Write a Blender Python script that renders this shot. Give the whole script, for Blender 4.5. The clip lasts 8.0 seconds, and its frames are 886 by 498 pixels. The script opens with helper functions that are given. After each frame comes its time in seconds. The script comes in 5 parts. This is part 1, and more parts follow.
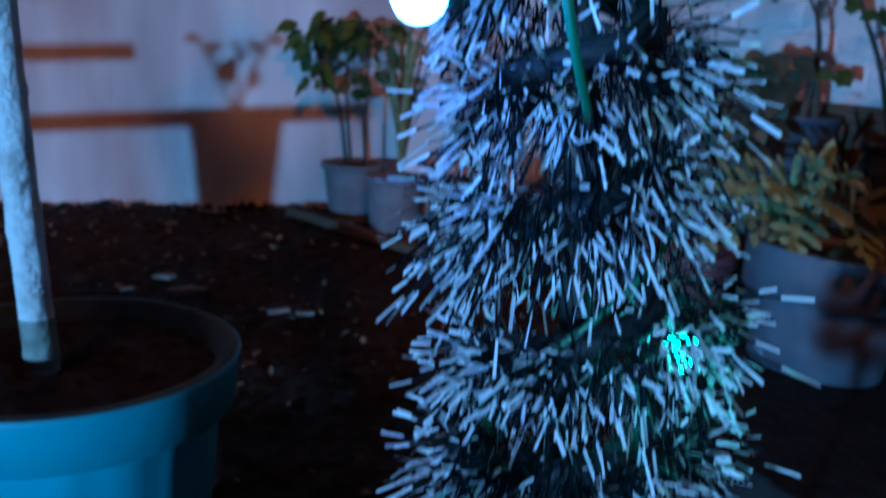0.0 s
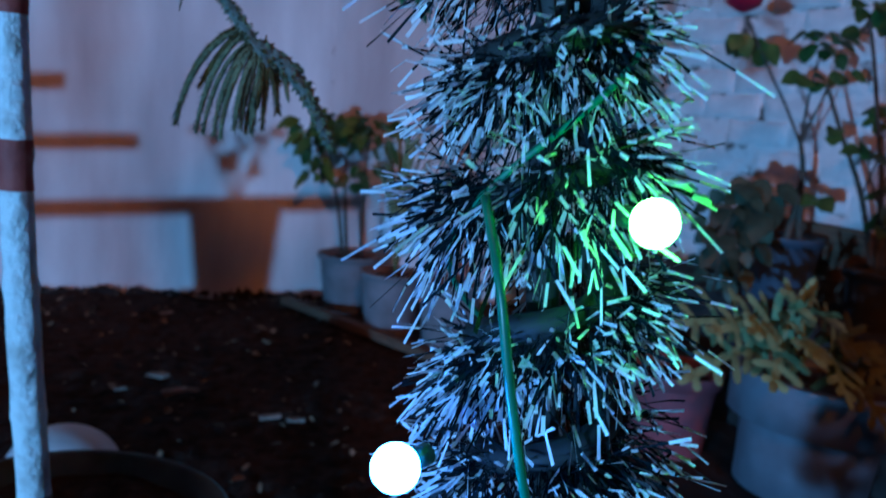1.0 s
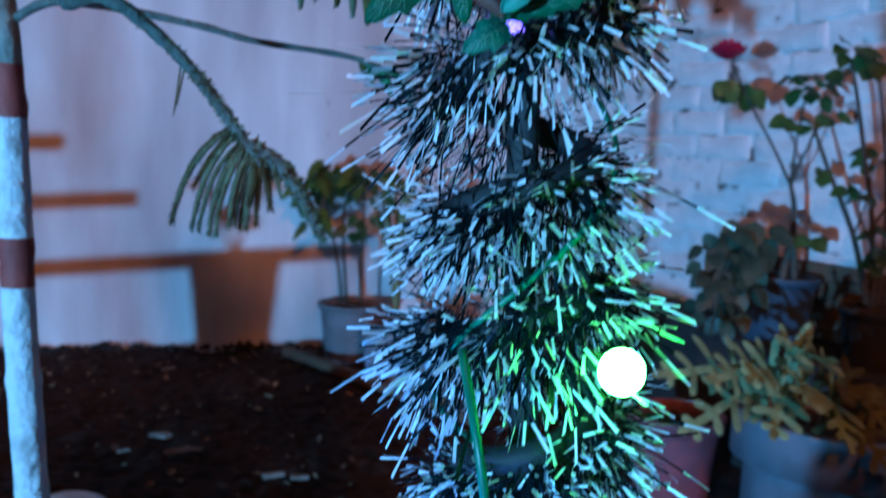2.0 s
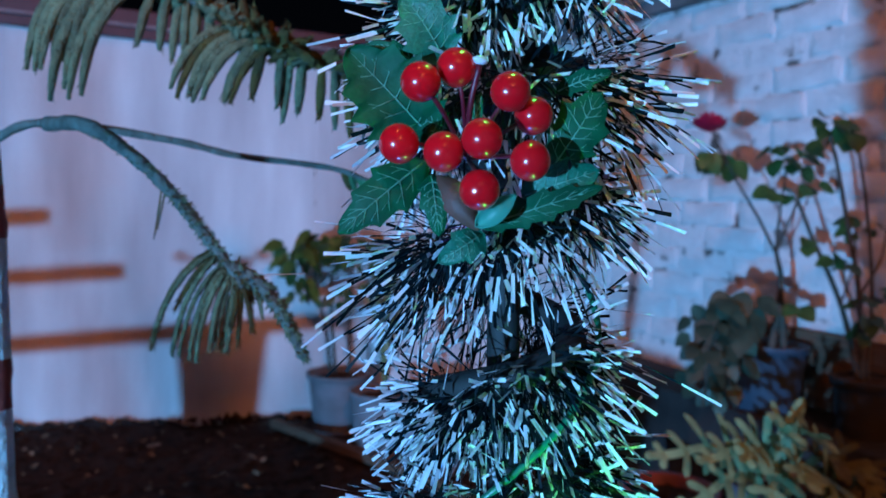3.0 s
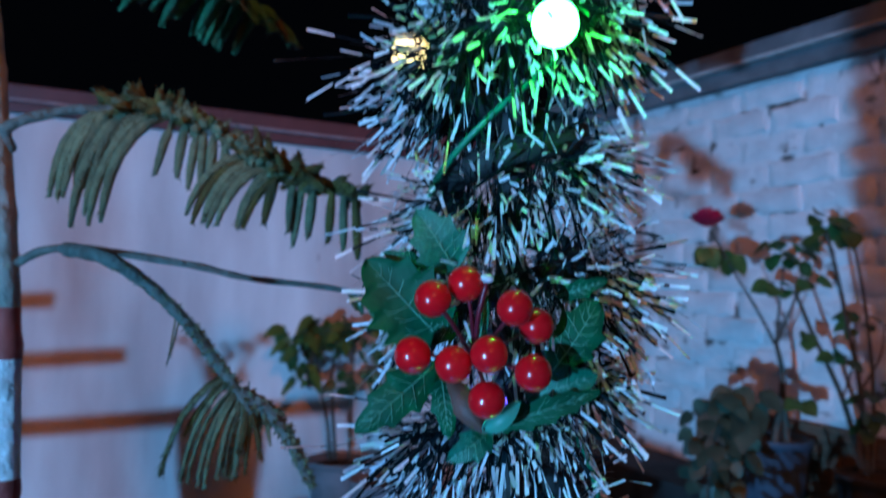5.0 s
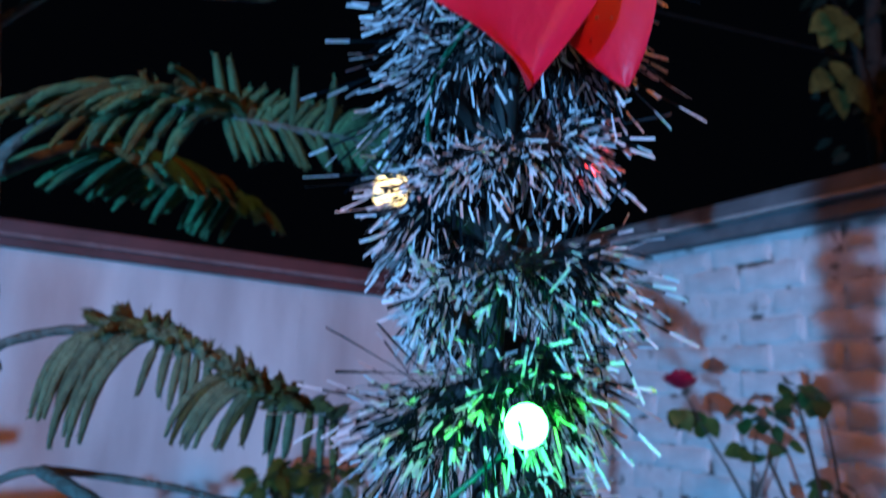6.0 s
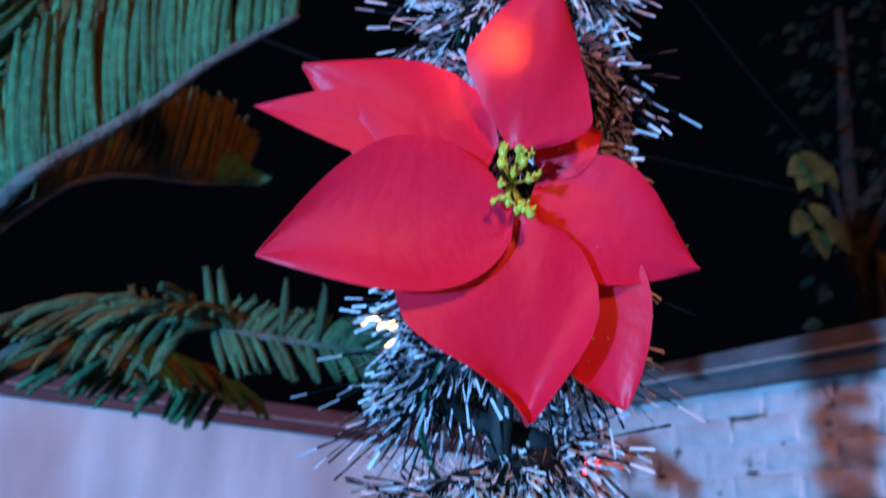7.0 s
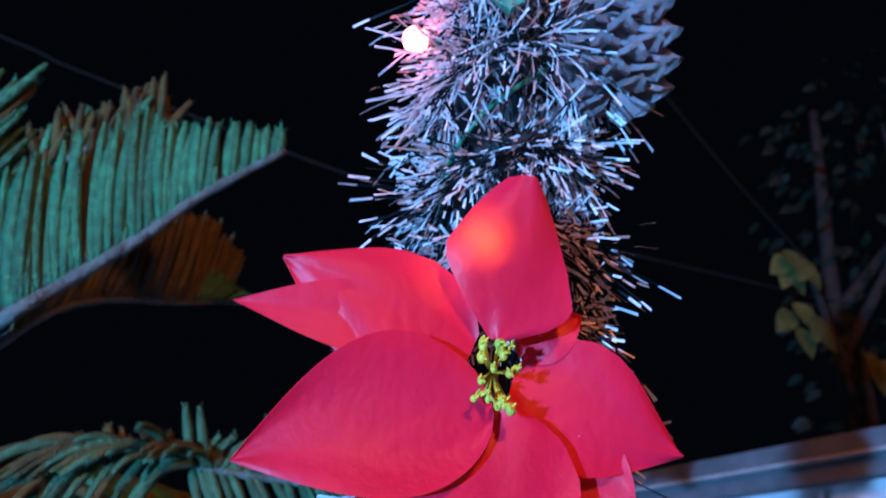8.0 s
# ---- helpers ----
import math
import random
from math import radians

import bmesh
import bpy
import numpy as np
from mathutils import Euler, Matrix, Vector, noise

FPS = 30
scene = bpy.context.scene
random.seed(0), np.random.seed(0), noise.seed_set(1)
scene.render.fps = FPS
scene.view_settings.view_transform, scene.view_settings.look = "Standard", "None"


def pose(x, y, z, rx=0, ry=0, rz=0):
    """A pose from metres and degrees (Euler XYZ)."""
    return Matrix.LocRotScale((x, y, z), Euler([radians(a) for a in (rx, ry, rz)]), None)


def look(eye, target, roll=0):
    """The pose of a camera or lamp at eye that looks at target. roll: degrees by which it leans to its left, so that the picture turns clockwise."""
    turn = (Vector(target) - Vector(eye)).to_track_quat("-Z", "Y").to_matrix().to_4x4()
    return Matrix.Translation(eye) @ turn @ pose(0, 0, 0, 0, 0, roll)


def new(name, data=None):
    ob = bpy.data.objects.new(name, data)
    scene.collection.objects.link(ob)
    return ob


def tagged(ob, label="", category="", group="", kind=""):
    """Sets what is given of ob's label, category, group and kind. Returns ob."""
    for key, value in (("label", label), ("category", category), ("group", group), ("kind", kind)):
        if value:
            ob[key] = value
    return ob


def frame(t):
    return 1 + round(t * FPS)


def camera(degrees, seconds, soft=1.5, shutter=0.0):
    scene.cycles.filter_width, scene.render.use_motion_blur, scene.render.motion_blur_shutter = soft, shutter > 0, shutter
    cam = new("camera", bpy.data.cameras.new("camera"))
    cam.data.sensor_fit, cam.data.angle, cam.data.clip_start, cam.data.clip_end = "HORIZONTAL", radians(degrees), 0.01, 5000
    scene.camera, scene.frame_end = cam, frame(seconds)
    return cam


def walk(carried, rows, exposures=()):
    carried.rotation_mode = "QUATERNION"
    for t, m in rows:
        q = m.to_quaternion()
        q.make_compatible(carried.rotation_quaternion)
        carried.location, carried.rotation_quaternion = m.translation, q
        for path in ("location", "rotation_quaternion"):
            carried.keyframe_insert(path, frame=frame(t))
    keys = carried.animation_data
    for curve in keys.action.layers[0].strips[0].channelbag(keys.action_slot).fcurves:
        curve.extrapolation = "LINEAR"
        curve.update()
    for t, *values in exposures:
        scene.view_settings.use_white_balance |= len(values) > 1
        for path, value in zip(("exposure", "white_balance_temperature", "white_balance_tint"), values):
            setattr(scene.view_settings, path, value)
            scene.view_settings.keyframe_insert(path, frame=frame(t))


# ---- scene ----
cam = camera(55.5, 8.0, soft=1.5, shutter=0.35)
cam.data.dof.use_dof = True
cam.data.dof.focus_distance = 0.31
cam.data.dof.aperture_fstop = 16
PATH = [
    (0, (-0.073, -0.27, 0.644), (0.408, 1.616, 0.183), 3.5),
    (0.5, (-0.073, -0.263, 0.707), (0.42, 1.649, 0.382), 5.0),
    (1, (-0.078, -0.284, 0.767), (0.41, 1.63, 0.449), 4.9),
    (1.5, (-0.078, -0.29, 0.783), (0.389, 1.632, 0.477), 4.6),
    (2, (-0.076, -0.296, 0.808), (0.408, 1.632, 0.574), 3.0),
    (2.2, (-0.074, -0.3, 0.823), (0.42, 1.633, 0.647), 2.8),
    (3.3, (-0.07, -0.274, 0.86), (0.435, 1.658, 0.759), 1.9),
    (3.5, (-0.067, -0.267, 0.862), (0.415, 1.671, 0.764), 2.0),
    (4, (-0.064, -0.267, 0.863), (0.411, 1.674, 0.771), 2.5),
    (4.2, (-0.064, -0.267, 0.863), (0.422, 1.671, 0.784), 2.5),
    (5.3, (-0.088, -0.322, 0.922), (0.424, 1.606, 1.067), 2.6),
    (5.5, (-0.09, -0.328, 0.941), (0.431, 1.593, 1.138), 3.6),
    (6, (-0.096, -0.337, 0.99), (0.433, 1.56, 1.338), 3.6),
    (6.5, (-0.102, -0.343, 1.033), (0.421, 1.528, 1.509), 3.5),
    (7, (-0.107, -0.346, 1.072), (0.414, 1.48, 1.702), 3.6),
    (7.5, (-0.11, -0.349, 1.093), (0.404, 1.422, 1.867), 3.6),
    (8, (-0.111, -0.36, 1.111), (0.406, 1.385, 1.94), 3.5),
]
walk(cam, [(t, look(eye, target, roll)) for t, eye, target, roll in PATH],
     [(0, -0.55, 6050, 8), (1, -0.56, 6000, 7), (1.5, -0.32, 5950, 2), (2, -0.02, 6000, 2), (3.5, 0.06, 6250, 10), (4.2, -0.08, 6250, 10), (5.5, -0.33, 6100, 4), (6.5, -0.08, 6100, 14), (7, 0.16, 6000, 16), (7.5, 0.34, 5850, 15), (8, 0.32, 5750, 15)])

# ---- light ----
world = bpy.data.worlds.new("night")
scene.world = world
world.use_nodes = True
world.node_tree.nodes["Background"].inputs[0].default_value = (0.25, 0.35, 0.6, 1)
world.node_tree.nodes["Background"].inputs[1].default_value = 0.003


def lamp(name, place, power, colour, radius):
    data = bpy.data.lights.new(name, "POINT")
    data.energy, data.color, data.shadow_soft_size = power, colour, radius
    ob = new(name, data)
    ob.location = place
    return ob


LAMP = Vector((-3.5, -3.4, 0.25))
lamp("blue_flood_lamp", LAMP, 1850, (0.175, 0.505, 1.02), 0.05)
lamp("sodium_street_lamp", (-0.3, -5.0, 4.0), 600, (1.0, 0.27, 0.07), 0.2)
# Added weak fill from overhead, warms the soil and frond tops.
lamp("far_street_lamp", (-0.8, -0.8, 5.0), 52, (1.0, 0.3, 0.08), 0.2)


# ---- materials ----
def mat(name, colour, second=None, scale=20.0, rough=0.6, metal=0.0, bump=0.0, bump_scale=80.0, vary=0.0, island=False,
        detail=6.0, low=0.35, high=0.65, translucent=0.0, coat=0.0, spec=0.5, stretch=(1, 1, 1), through_colour=None):
    m = bpy.data.materials.new(name)
    m.use_nodes = True
    nt = m.node_tree
    nodes, links = nt.nodes, nt.links
    b = nodes["Principled BSDF"]
    b.inputs["Roughness"].default_value = rough
    b.inputs["Metallic"].default_value = metal
    b.inputs["Coat Weight"].default_value = coat
    b.inputs["Specular IOR Level"].default_value = spec
    second = second or tuple(c * 0.7 for c in colour)
    coord = nodes.new("ShaderNodeTexCoord")
    mapping = nodes.new("ShaderNodeMapping")
    mapping.inputs["Scale"].default_value = stretch
    links.new(coord.outputs["Object"], mapping.inputs["Vector"])
    n1 = nodes.new("ShaderNodeTexNoise")
    n1.inputs["Scale"].default_value, n1.inputs["Detail"].default_value = scale, detail
    links.new(mapping.outputs[0], n1.inputs["Vector"])
    ramp = nodes.new("ShaderNodeValToRGB")
    ramp.color_ramp.elements[0].position, ramp.color_ramp.elements[1].position = low, high
    ramp.color_ramp.elements[0].color = (*second, 1)
    ramp.color_ramp.elements[1].color = (*colour, 1)
    links.new(n1.outputs["Fac"], ramp.inputs["Fac"])
    out = ramp.outputs["Color"]
    if vary:
        info = nodes.new("ShaderNodeNewGeometry" if island else "ShaderNodeObjectInfo")
        hsv = nodes.new("ShaderNodeHueSaturation")
        rng = nodes.new("ShaderNodeMapRange")
        rng.inputs["To Min"].default_value, rng.inputs["To Max"].default_value = 1 - vary, 1 + vary
        links.new(info.outputs["Random Per Island" if island else "Random"], rng.inputs["Value"])
        links.new(rng.outputs[0], hsv.inputs["Value"])
        links.new(out, hsv.inputs["Color"])
        out = hsv.outputs["Color"]
    links.new(out, b.inputs["Base Color"])
    if bump:
        n2 = nodes.new("ShaderNodeTexNoise")
        n2.inputs["Scale"].default_value, n2.inputs["Detail"].default_value = bump_scale, 8
        links.new(mapping.outputs[0], n2.inputs["Vector"])
        bp = nodes.new("ShaderNodeBump")
        bp.inputs["Strength"].default_value, bp.inputs["Distance"].default_value = bump, 0.01
        links.new(n2.outputs["Fac"], bp.inputs["Height"])
        links.new(bp.outputs[0], b.inputs["Normal"])
    if translucent:
        tr = nodes.new("ShaderNodeBsdfTranslucent")
        mix = nodes.new("ShaderNodeMixShader")
        mix.inputs[0].default_value = translucent
        if through_colour:
            tr.inputs["Color"].default_value = (*through_colour, 1)
        else:
            links.new(out, tr.inputs["Color"])
        links.new(b.outputs[0], mix.inputs[1])
        links.new(tr.outputs[0], mix.inputs[2])
        links.new(mix.outputs[0], nodes["Material Output"].inputs["Surface"])
    return m


def glow(name, colour, strength):
    m = bpy.data.materials.new(name)
    m.use_nodes = True
    b = m.node_tree.nodes["Principled BSDF"]
    b.inputs["Base Color"].default_value = (0.8, 0.8, 0.8, 1)
    b.inputs["Roughness"].default_value = 0.25
    b.inputs["Emission Color"].default_value = (*colour, 1)
    b.inputs["Emission Strength"].default_value = strength
    return m


M_PLASTER = mat("whitewashed_plaster", (0.8, 0.79, 0.79), (0.5, 0.465, 0.475), 1.7, 0.85, bump=0.25, bump_scale=60, stretch=(2.2, 1, 0.5))
M_BRICK = mat("painted_brick", (0.8, 0.8, 0.8), (0.62, 0.62, 0.63), 14, 0.8, bump=0.5, bump_scale=45, vary=0.06)
M_MORTAR = mat("painted_mortar", (0.76, 0.75, 0.75), (0.12, 0.11, 0.1), 11, 0.95, bump=0.8, bump_scale=60, low=0.36, high=0.46)
M_MAROON = mat("maroon_paint", (0.11, 0.024, 0.029), (0.065, 0.014, 0.018), 8, 0.55, bump=0.2)
M_MAROON_EDGE = mat("chalky_edge", (0.42, 0.3, 0.3), (0.3, 0.18, 0.18), 30, 0.8)
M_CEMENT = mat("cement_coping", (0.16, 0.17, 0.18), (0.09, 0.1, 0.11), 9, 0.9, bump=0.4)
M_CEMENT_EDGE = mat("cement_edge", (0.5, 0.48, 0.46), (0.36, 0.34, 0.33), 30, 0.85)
M_SOIL = mat("garden_soil", (0.046, 0.026, 0.018), (0.012, 0.008, 0.006), 26, 0.95, bump=1.0, bump_scale=70, spec=0.2)
M_POTSOIL = mat("potting_soil", (0.07, 0.035, 0.022), (0.02, 0.012, 0.009), 60, 0.95, bump=1.0, bump_scale=120)
M_LITTER = mat("dry_leaf", (0.34, 0.24, 0.16), (0.16, 0.09, 0.05), 40, 0.8, vary=0.5, island=True)
M_CHIP = mat("pale_chip", (0.32, 0.27, 0.23), (0.18, 0.15, 0.12), 50, 0.8)
M_TEAL = mat("teal_plastic", (0.04, 0.44, 0.52), (0.032, 0.36, 0.44), 10, 0.5, bump=0.08, bump_scale=30)
# Pot rim top and inside: missing lamp light is put in as darker teal.
M_TEAL_IN = mat("unlit_teal_plastic", (0.1, 0.15, 0.13), (0.05, 0.07, 0.06), 14, 0.7)
M_GREYPOT = mat("grey_plastic", (0.16, 0.19, 0.23), (0.1, 0.12, 0.15), 12, 0.6, bump=0.1)
M_WHITEPOT = mat("chalky_white_pot", (0.22, 0.22, 0.24), (0.15, 0.15, 0.16), 12, 0.75, bump=0.15)
M_BLUEPOT = mat("blue_plastic", (0.05, 0.09, 0.13), (0.03, 0.06, 0.09), 10, 0.5)
M_PINKPOT = mat("pink_plastic", (0.3, 0.08, 0.1), (0.22, 0.06, 0.07), 12, 0.55)
M_DRY_LEAF = mat("brown_cloth_leaf", (0.13, 0.045, 0.028), (0.08, 0.03, 0.02), 60, 0.6, bump=0.1, bump_scale=500)
M_CLAY = mat("terracotta", (0.4, 0.16, 0.08), (0.3, 0.11, 0.06), 14, 0.85, bump=0.2)
M_WHITEBARK = mat("limewashed_bark", (0.78, 0.78, 0.76), (0.5, 0.47, 0.44), 38, 0.85, bump=0.7, bump_scale=90, low=0.3, high=0.5)
M_BAND = mat("brown_paint_band", (0.42, 0.075, 0.055), (0.28, 0.05, 0.04), 30, 0.7, bump=0.3)
M_BARK = mat("grey_green_bark", (0.34, 0.38, 0.33), (0.2, 0.22, 0.18), 45, 0.85, bump=0.6)
M_LIMB = mat("grey_green_twig", (0.12, 0.16, 0.14), (0.07, 0.085, 0.07), 70, 0.85, bump=0.6, bump_scale=160)
M_TWIG = mat("brown_twig", (0.12, 0.08, 0.06), (0.07, 0.05, 0.04), 60, 0.9, bump=0.4)
M_NEEDLE = mat("pine_needles", (0.04, 0.22, 0.09), (0.024, 0.12, 0.052), 120, 0.55, bump=0.6, bump_scale=400, vary=0.35, island=True)
M_NEEDLE_OLD = mat("dusty_pine_needles", (0.16, 0.2, 0.105), (0.09, 0.115, 0.06), 120, 0.7, bump=0.6, bump_scale=400, vary=0.3, island=True)
M_NEEDLE_DULL = mat("dull_pine_needles", (0.065, 0.17, 0.07), (0.038, 0.1, 0.042), 120, 0.6, bump=0.6, bump_scale=400, vary=0.35, island=True)
M_DRY_AND_SHADED = mat("dry_needles_and_shaded_fern", (0.1, 0.084, 0.014), (0.055, 0.046, 0.009), 60, 0.7, bump=0.6, bump_scale=400, vary=0.4, island=True)
M_FERN = mat("pale_fern_leaf", (0.3, 0.44, 0.22), (0.19, 0.29, 0.14), 30, 0.5, vary=0.3, island=True, translucent=0.25)
M_LEAF = mat("shrub_leaf", (0.055, 0.12, 0.03), (0.03, 0.07, 0.02), 40, 0.45, vary=0.4, island=True, translucent=0.2)
M_LEAF_BLUE = mat("dull_leaf", (0.045, 0.09, 0.06), (0.026, 0.056, 0.038), 40, 0.5, vary=0.35, island=True, translucent=0.15)
# Bark and leaves of the far tree: night darkness is put into the colour.
M_NIGHT_BARK = mat("night_dark_bark", (0.04, 0.032, 0.026), (0.02, 0.016, 0.013), 30, 0.9, bump=0.5)
M_LEAF_NIGHT = mat("night_dark_leaf", (0.014, 0.028, 0.018), (0.008, 0.016, 0.01), 40, 0.6, vary=0.4, island=True, translucent=0.1, spec=0.2)
M_LEAF_LIGHT = mat("young_leaf", (0.16, 0.22, 0.04), (0.1, 0.15, 0.03), 40, 0.45, vary=0.35, island=True, translucent=0.35)
M_LEAF_YELLOW = mat("yellow_leaf", (0.2, 0.22, 0.06), (0.1, 0.12, 0.035), 40, 0.6, vary=0.3, island=True, translucent=0.3)
M_BLADE = mat("striped_blade", (0.4, 0.4, 0.22), (0.08, 0.14, 0.04), 25, 0.5, vary=0.3, island=True, stretch=(6, 6, 1))
M_STEM = mat("woody_stem", (0.085, 0.07, 0.05), (0.045, 0.04, 0.03), 60, 0.8, bump=0.4)
M_ROSE = mat("rose_petal", (0.6, 0.015, 0.06), (0.4, 0.01, 0.04), 40, 0.5, translucent=0.2)
M_PETAL = mat("red_cloth_petal", (0.93, 0.015, 0.08), (0.87, 0.01, 0.06), 25, 0.45, bump=0.12, bump_scale=160, translucent=0.35, spec=0.5, through_colour=(1.0, 0.42, 0.07))
M_STAMEN = mat("yellow_green_stamen", (0.7, 0.62, 0.05), (0.5, 0.5, 0.06), 90, 0.4)
M_HOLLY = mat("dark_green_cloth_leaf", (0.003, 0.105, 0.042), (0.002, 0.062, 0.026), 90, 0.6, bump=0.1, bump_scale=500, translucent=0.1, spec=0.25)
# Satin holly leaves; cyan bulb light is put into their brighter green.
M_SATIN_LIT = mat("cyan_lit_satin_leaf", (0.015, 0.19, 0.11), (0.008, 0.12, 0.065), 900, 0.42, bump=0.2, bump_scale=1500, translucent=0.1)
M_VEIN = mat("pale_leaf_vein", (0.16, 0.42, 0.28), (0.1, 0.3, 0.2), 60, 0.45)
M_PALE = mat("pale_green_cloth_leaf", (0.1, 0.42, 0.3), (0.07, 0.32, 0.22), 60, 0.45, translucent=0.2)
M_BERRY = mat("glossy_red_berry", (0.74, 0.005, 0.012), (0.66, 0.004, 0.01), 30, 0.2, coat=0.6)
M_BERRY_STEM = mat("dark_red_wire", (0.16, 0.01, 0.025), None, 30, 0.4)
M_TINSEL = mat("black_green_tinsel", (0.005, 0.013, 0.017), (0.003, 0.007, 0.009), 90, 0.38, vary=0.5, island=True, spec=0.1)
M_TIP = mat("white_tinsel_tip", (0.92, 0.92, 0.93), (0.84, 0.84, 0.86), 200, 0.4, vary=0.12, island=True, translucent=0.25)
M_WIRE = mat("green_cable", (0.02, 0.2, 0.1), (0.015, 0.15, 0.08), 60, 0.35)
M_POLE = mat("dark_pole", (0.02, 0.025, 0.025), None, 40, 0.7)
M_CONE = mat("pine_cone_scale", (0.5, 0.41, 0.44), (0.2, 0.13, 0.13), 130, 0.7, bump=0.5, vary=0.25)
M_BLACK = mat("near_black", (0.03, 0.028, 0.026), (0.012, 0.011, 0.011), 12, 0.9, bump=0.8, bump_scale=30)
M_WOOD = mat("weathered_wood", (0.16, 0.1, 0.06), (0.09, 0.055, 0.035), 14, 0.8, bump=0.4, stretch=(1, 8, 8))
M_DOME = mat("white_globe", (0.75, 0.75, 0.76), (0.62, 0.62, 0.64), 9, 0.4)
M_METAL = mat("grey_metal", (0.3, 0.3, 0.3), (0.22, 0.22, 0.22), 20, 0.5, metal=0.6)
M_CABLE = mat("grey_cable", (0.016, 0.016, 0.016), None, 20, 0.7, spec=0.2)
M_SOCKET = mat("dark_green_socket", (0.01, 0.05, 0.03), None, 30, 0.4)


# ---- building helpers ----
def link_mesh(name, bm, materials, parent=None, smooth=False):
    me = bpy.data.meshes.new(name)
    bm.to_mesh(me)
    bm.free()
    for m in materials if isinstance(materials, (list, tuple)) else [materials]:
        me.materials.append(m)
    if smooth:
        for p in me.polygons:
            p.use_smooth = True
    ob = new(name, me)
    if parent:
        ob.parent = parent
    return ob


def part(name, bm, material, parent, label="", smooth=True):
    ob = link_mesh(name, bm, material, parent, smooth)
    if label:
        tagged(ob, label)
    return ob


def thing(name, place, label, category, group="", kind=""):
    ob = new(name)
    ob.empty_display_size = 0.05
    ob.location = place
    return tagged(ob, label, category, group, kind)


def box(bm, lo, hi, bevel=0.0):
    made = bmesh.ops.create_cube(bm, size=1.0)["verts"]
    lo, hi = Vector(lo), Vector(hi)
    for v in made:
        v.co = Vector((lo[i] + (v.co[i] + 0.5) * (hi[i] - lo[i]) for i in range(3)))
    if bevel:
        edges = list({e for v in made for e in v.link_edges})
        bmesh.ops.bevel(bm, geom=edges, offset=bevel, segments=2, affect="EDGES", profile=0.6)


def lathe(bm, profile, seg=32, centre=(0, 0, 0), ripple=0.0, ribs=0, mat_of=None):
    """Turn a profile of (radius, height) round the z axis."""
    rings = []
    for r, z in profile:
        ring = []
        for i in range(seg):
            a = 2 * math.pi * i / seg
            rr = r * (1 + ripple * math.cos(ribs * a)) if ribs else r
            ring.append(bm.verts.new((centre[0] + rr * math.cos(a), centre[1] + rr * math.sin(a), centre[2] + z)))
        rings.append(ring)
    for k in range(len(rings) - 1):
        for i in range(seg):
            j = (i + 1) % seg
            f = bm.faces.new((rings[k][i], rings[k][j], rings[k + 1][j], rings[k + 1][i]))
            if mat_of:
                f.material_index = mat_of(k)
    return rings


def smooth_path(points, n):
    """A Catmull-Rom line through the points."""
    p = [Vector(q) for q in points]
    p = [p[0] * 2 - p[1]] + p + [p[-1] * 2 - p[-2]]
    out = []
    spans = len(p) - 3
    for i in range(n + 1):
        u = i / n * spans
        k = min(int(u), spans - 1)
        t = u - k
        a, b, c, d = p[k:k + 4]
        out.append(0.5 * ((2 * b) + (c - a) * t + (2 * a - 5 * b + 4 * c - d) * t * t + (3 * b - a - 3 * c + d) * t ** 3))
    return out


def tube(bm, pts, radius, sides=6, mat_index=0, cap=True):
    """radius: a number or a function of 0..1."""
    rings = []
    n = len(pts)
    ref = Vector((0.3, 0.2, 1)).normalized()
    for i, p in enumerate(pts):
        d = (pts[min(i + 1, n - 1)] - pts[max(i - 1, 0)]).normalized()
        side = d.cross(ref)
        if side.length < 0.05:
            side = d.cross(Vector((1, 0, 0)))
        side.normalize()
        up = side.cross(d)
        r = radius(i / (n - 1)) if callable(radius) else radius
        rings.append([bm.verts.new(p + side * (math.cos(2 * math.pi * k / sides) * r) + up * (math.sin(2 * math.pi * k / sides) * r)) for k in range(sides)])
    for i in range(n - 1):
        for k in range(sides):
            j = (k + 1) % sides
            bm.faces.new((rings[i][k], rings[i][j], rings[i + 1][j], rings[i + 1][k])).material_index = mat_index
    if cap:
        bm.faces.new(rings[0][::-1]).material_index = mat_index
        bm.faces.new(rings[-1]).material_index = mat_index


def leaf(bm, base, along, normal, length, width, bend=0.2, fold=0.15, shape=0.8, rows=6, mat_index=0):
    """A small leaf blade, folded on its midrib and bent."""
    along = along.normalized()
    side = along.cross(normal)
    if side.length < 1e-4:
        side = along.orthogonal()
    side.normalize()
    up = side.cross(along).normalized()
    prev = None
    for i in range(rows + 1):
        s = i / rows
        w = width * 0.5 * max(0.0, math.sin(math.pi * s ** shape)) ** 0.8 + 0.0004
        c = base + along * (length * s) - up * (bend * length * s * s)
        row = [bm.verts.new(c - side * w + up * fold * w), bm.verts.new(c), bm.verts.new(c + side * w + up * fold * w)]
        if prev:
            for k in range(2):
                bm.faces.new((prev[k], prev[k + 1], row[k + 1], row[k])).material_index = mat_index
        prev = row


rnd = random.Random(7)


def jit(s):
    return Vector((rnd.uniform(-s, s), rnd.uniform(-s, s), rnd.uniform(-s, s)))


# ---- ground ----
def grid_axis(lo, hi, step, far):
    fine = list(np.arange(lo, hi + 1e-6, step))
    out = [-far, -far * 0.3, -far * 0.1, lo - 3.0, lo - 1.2, lo - 0.4]
    return out + fine + [hi + 0.4, hi + 1.2, hi + 3.0, far * 0.1, far * 0.3, far]


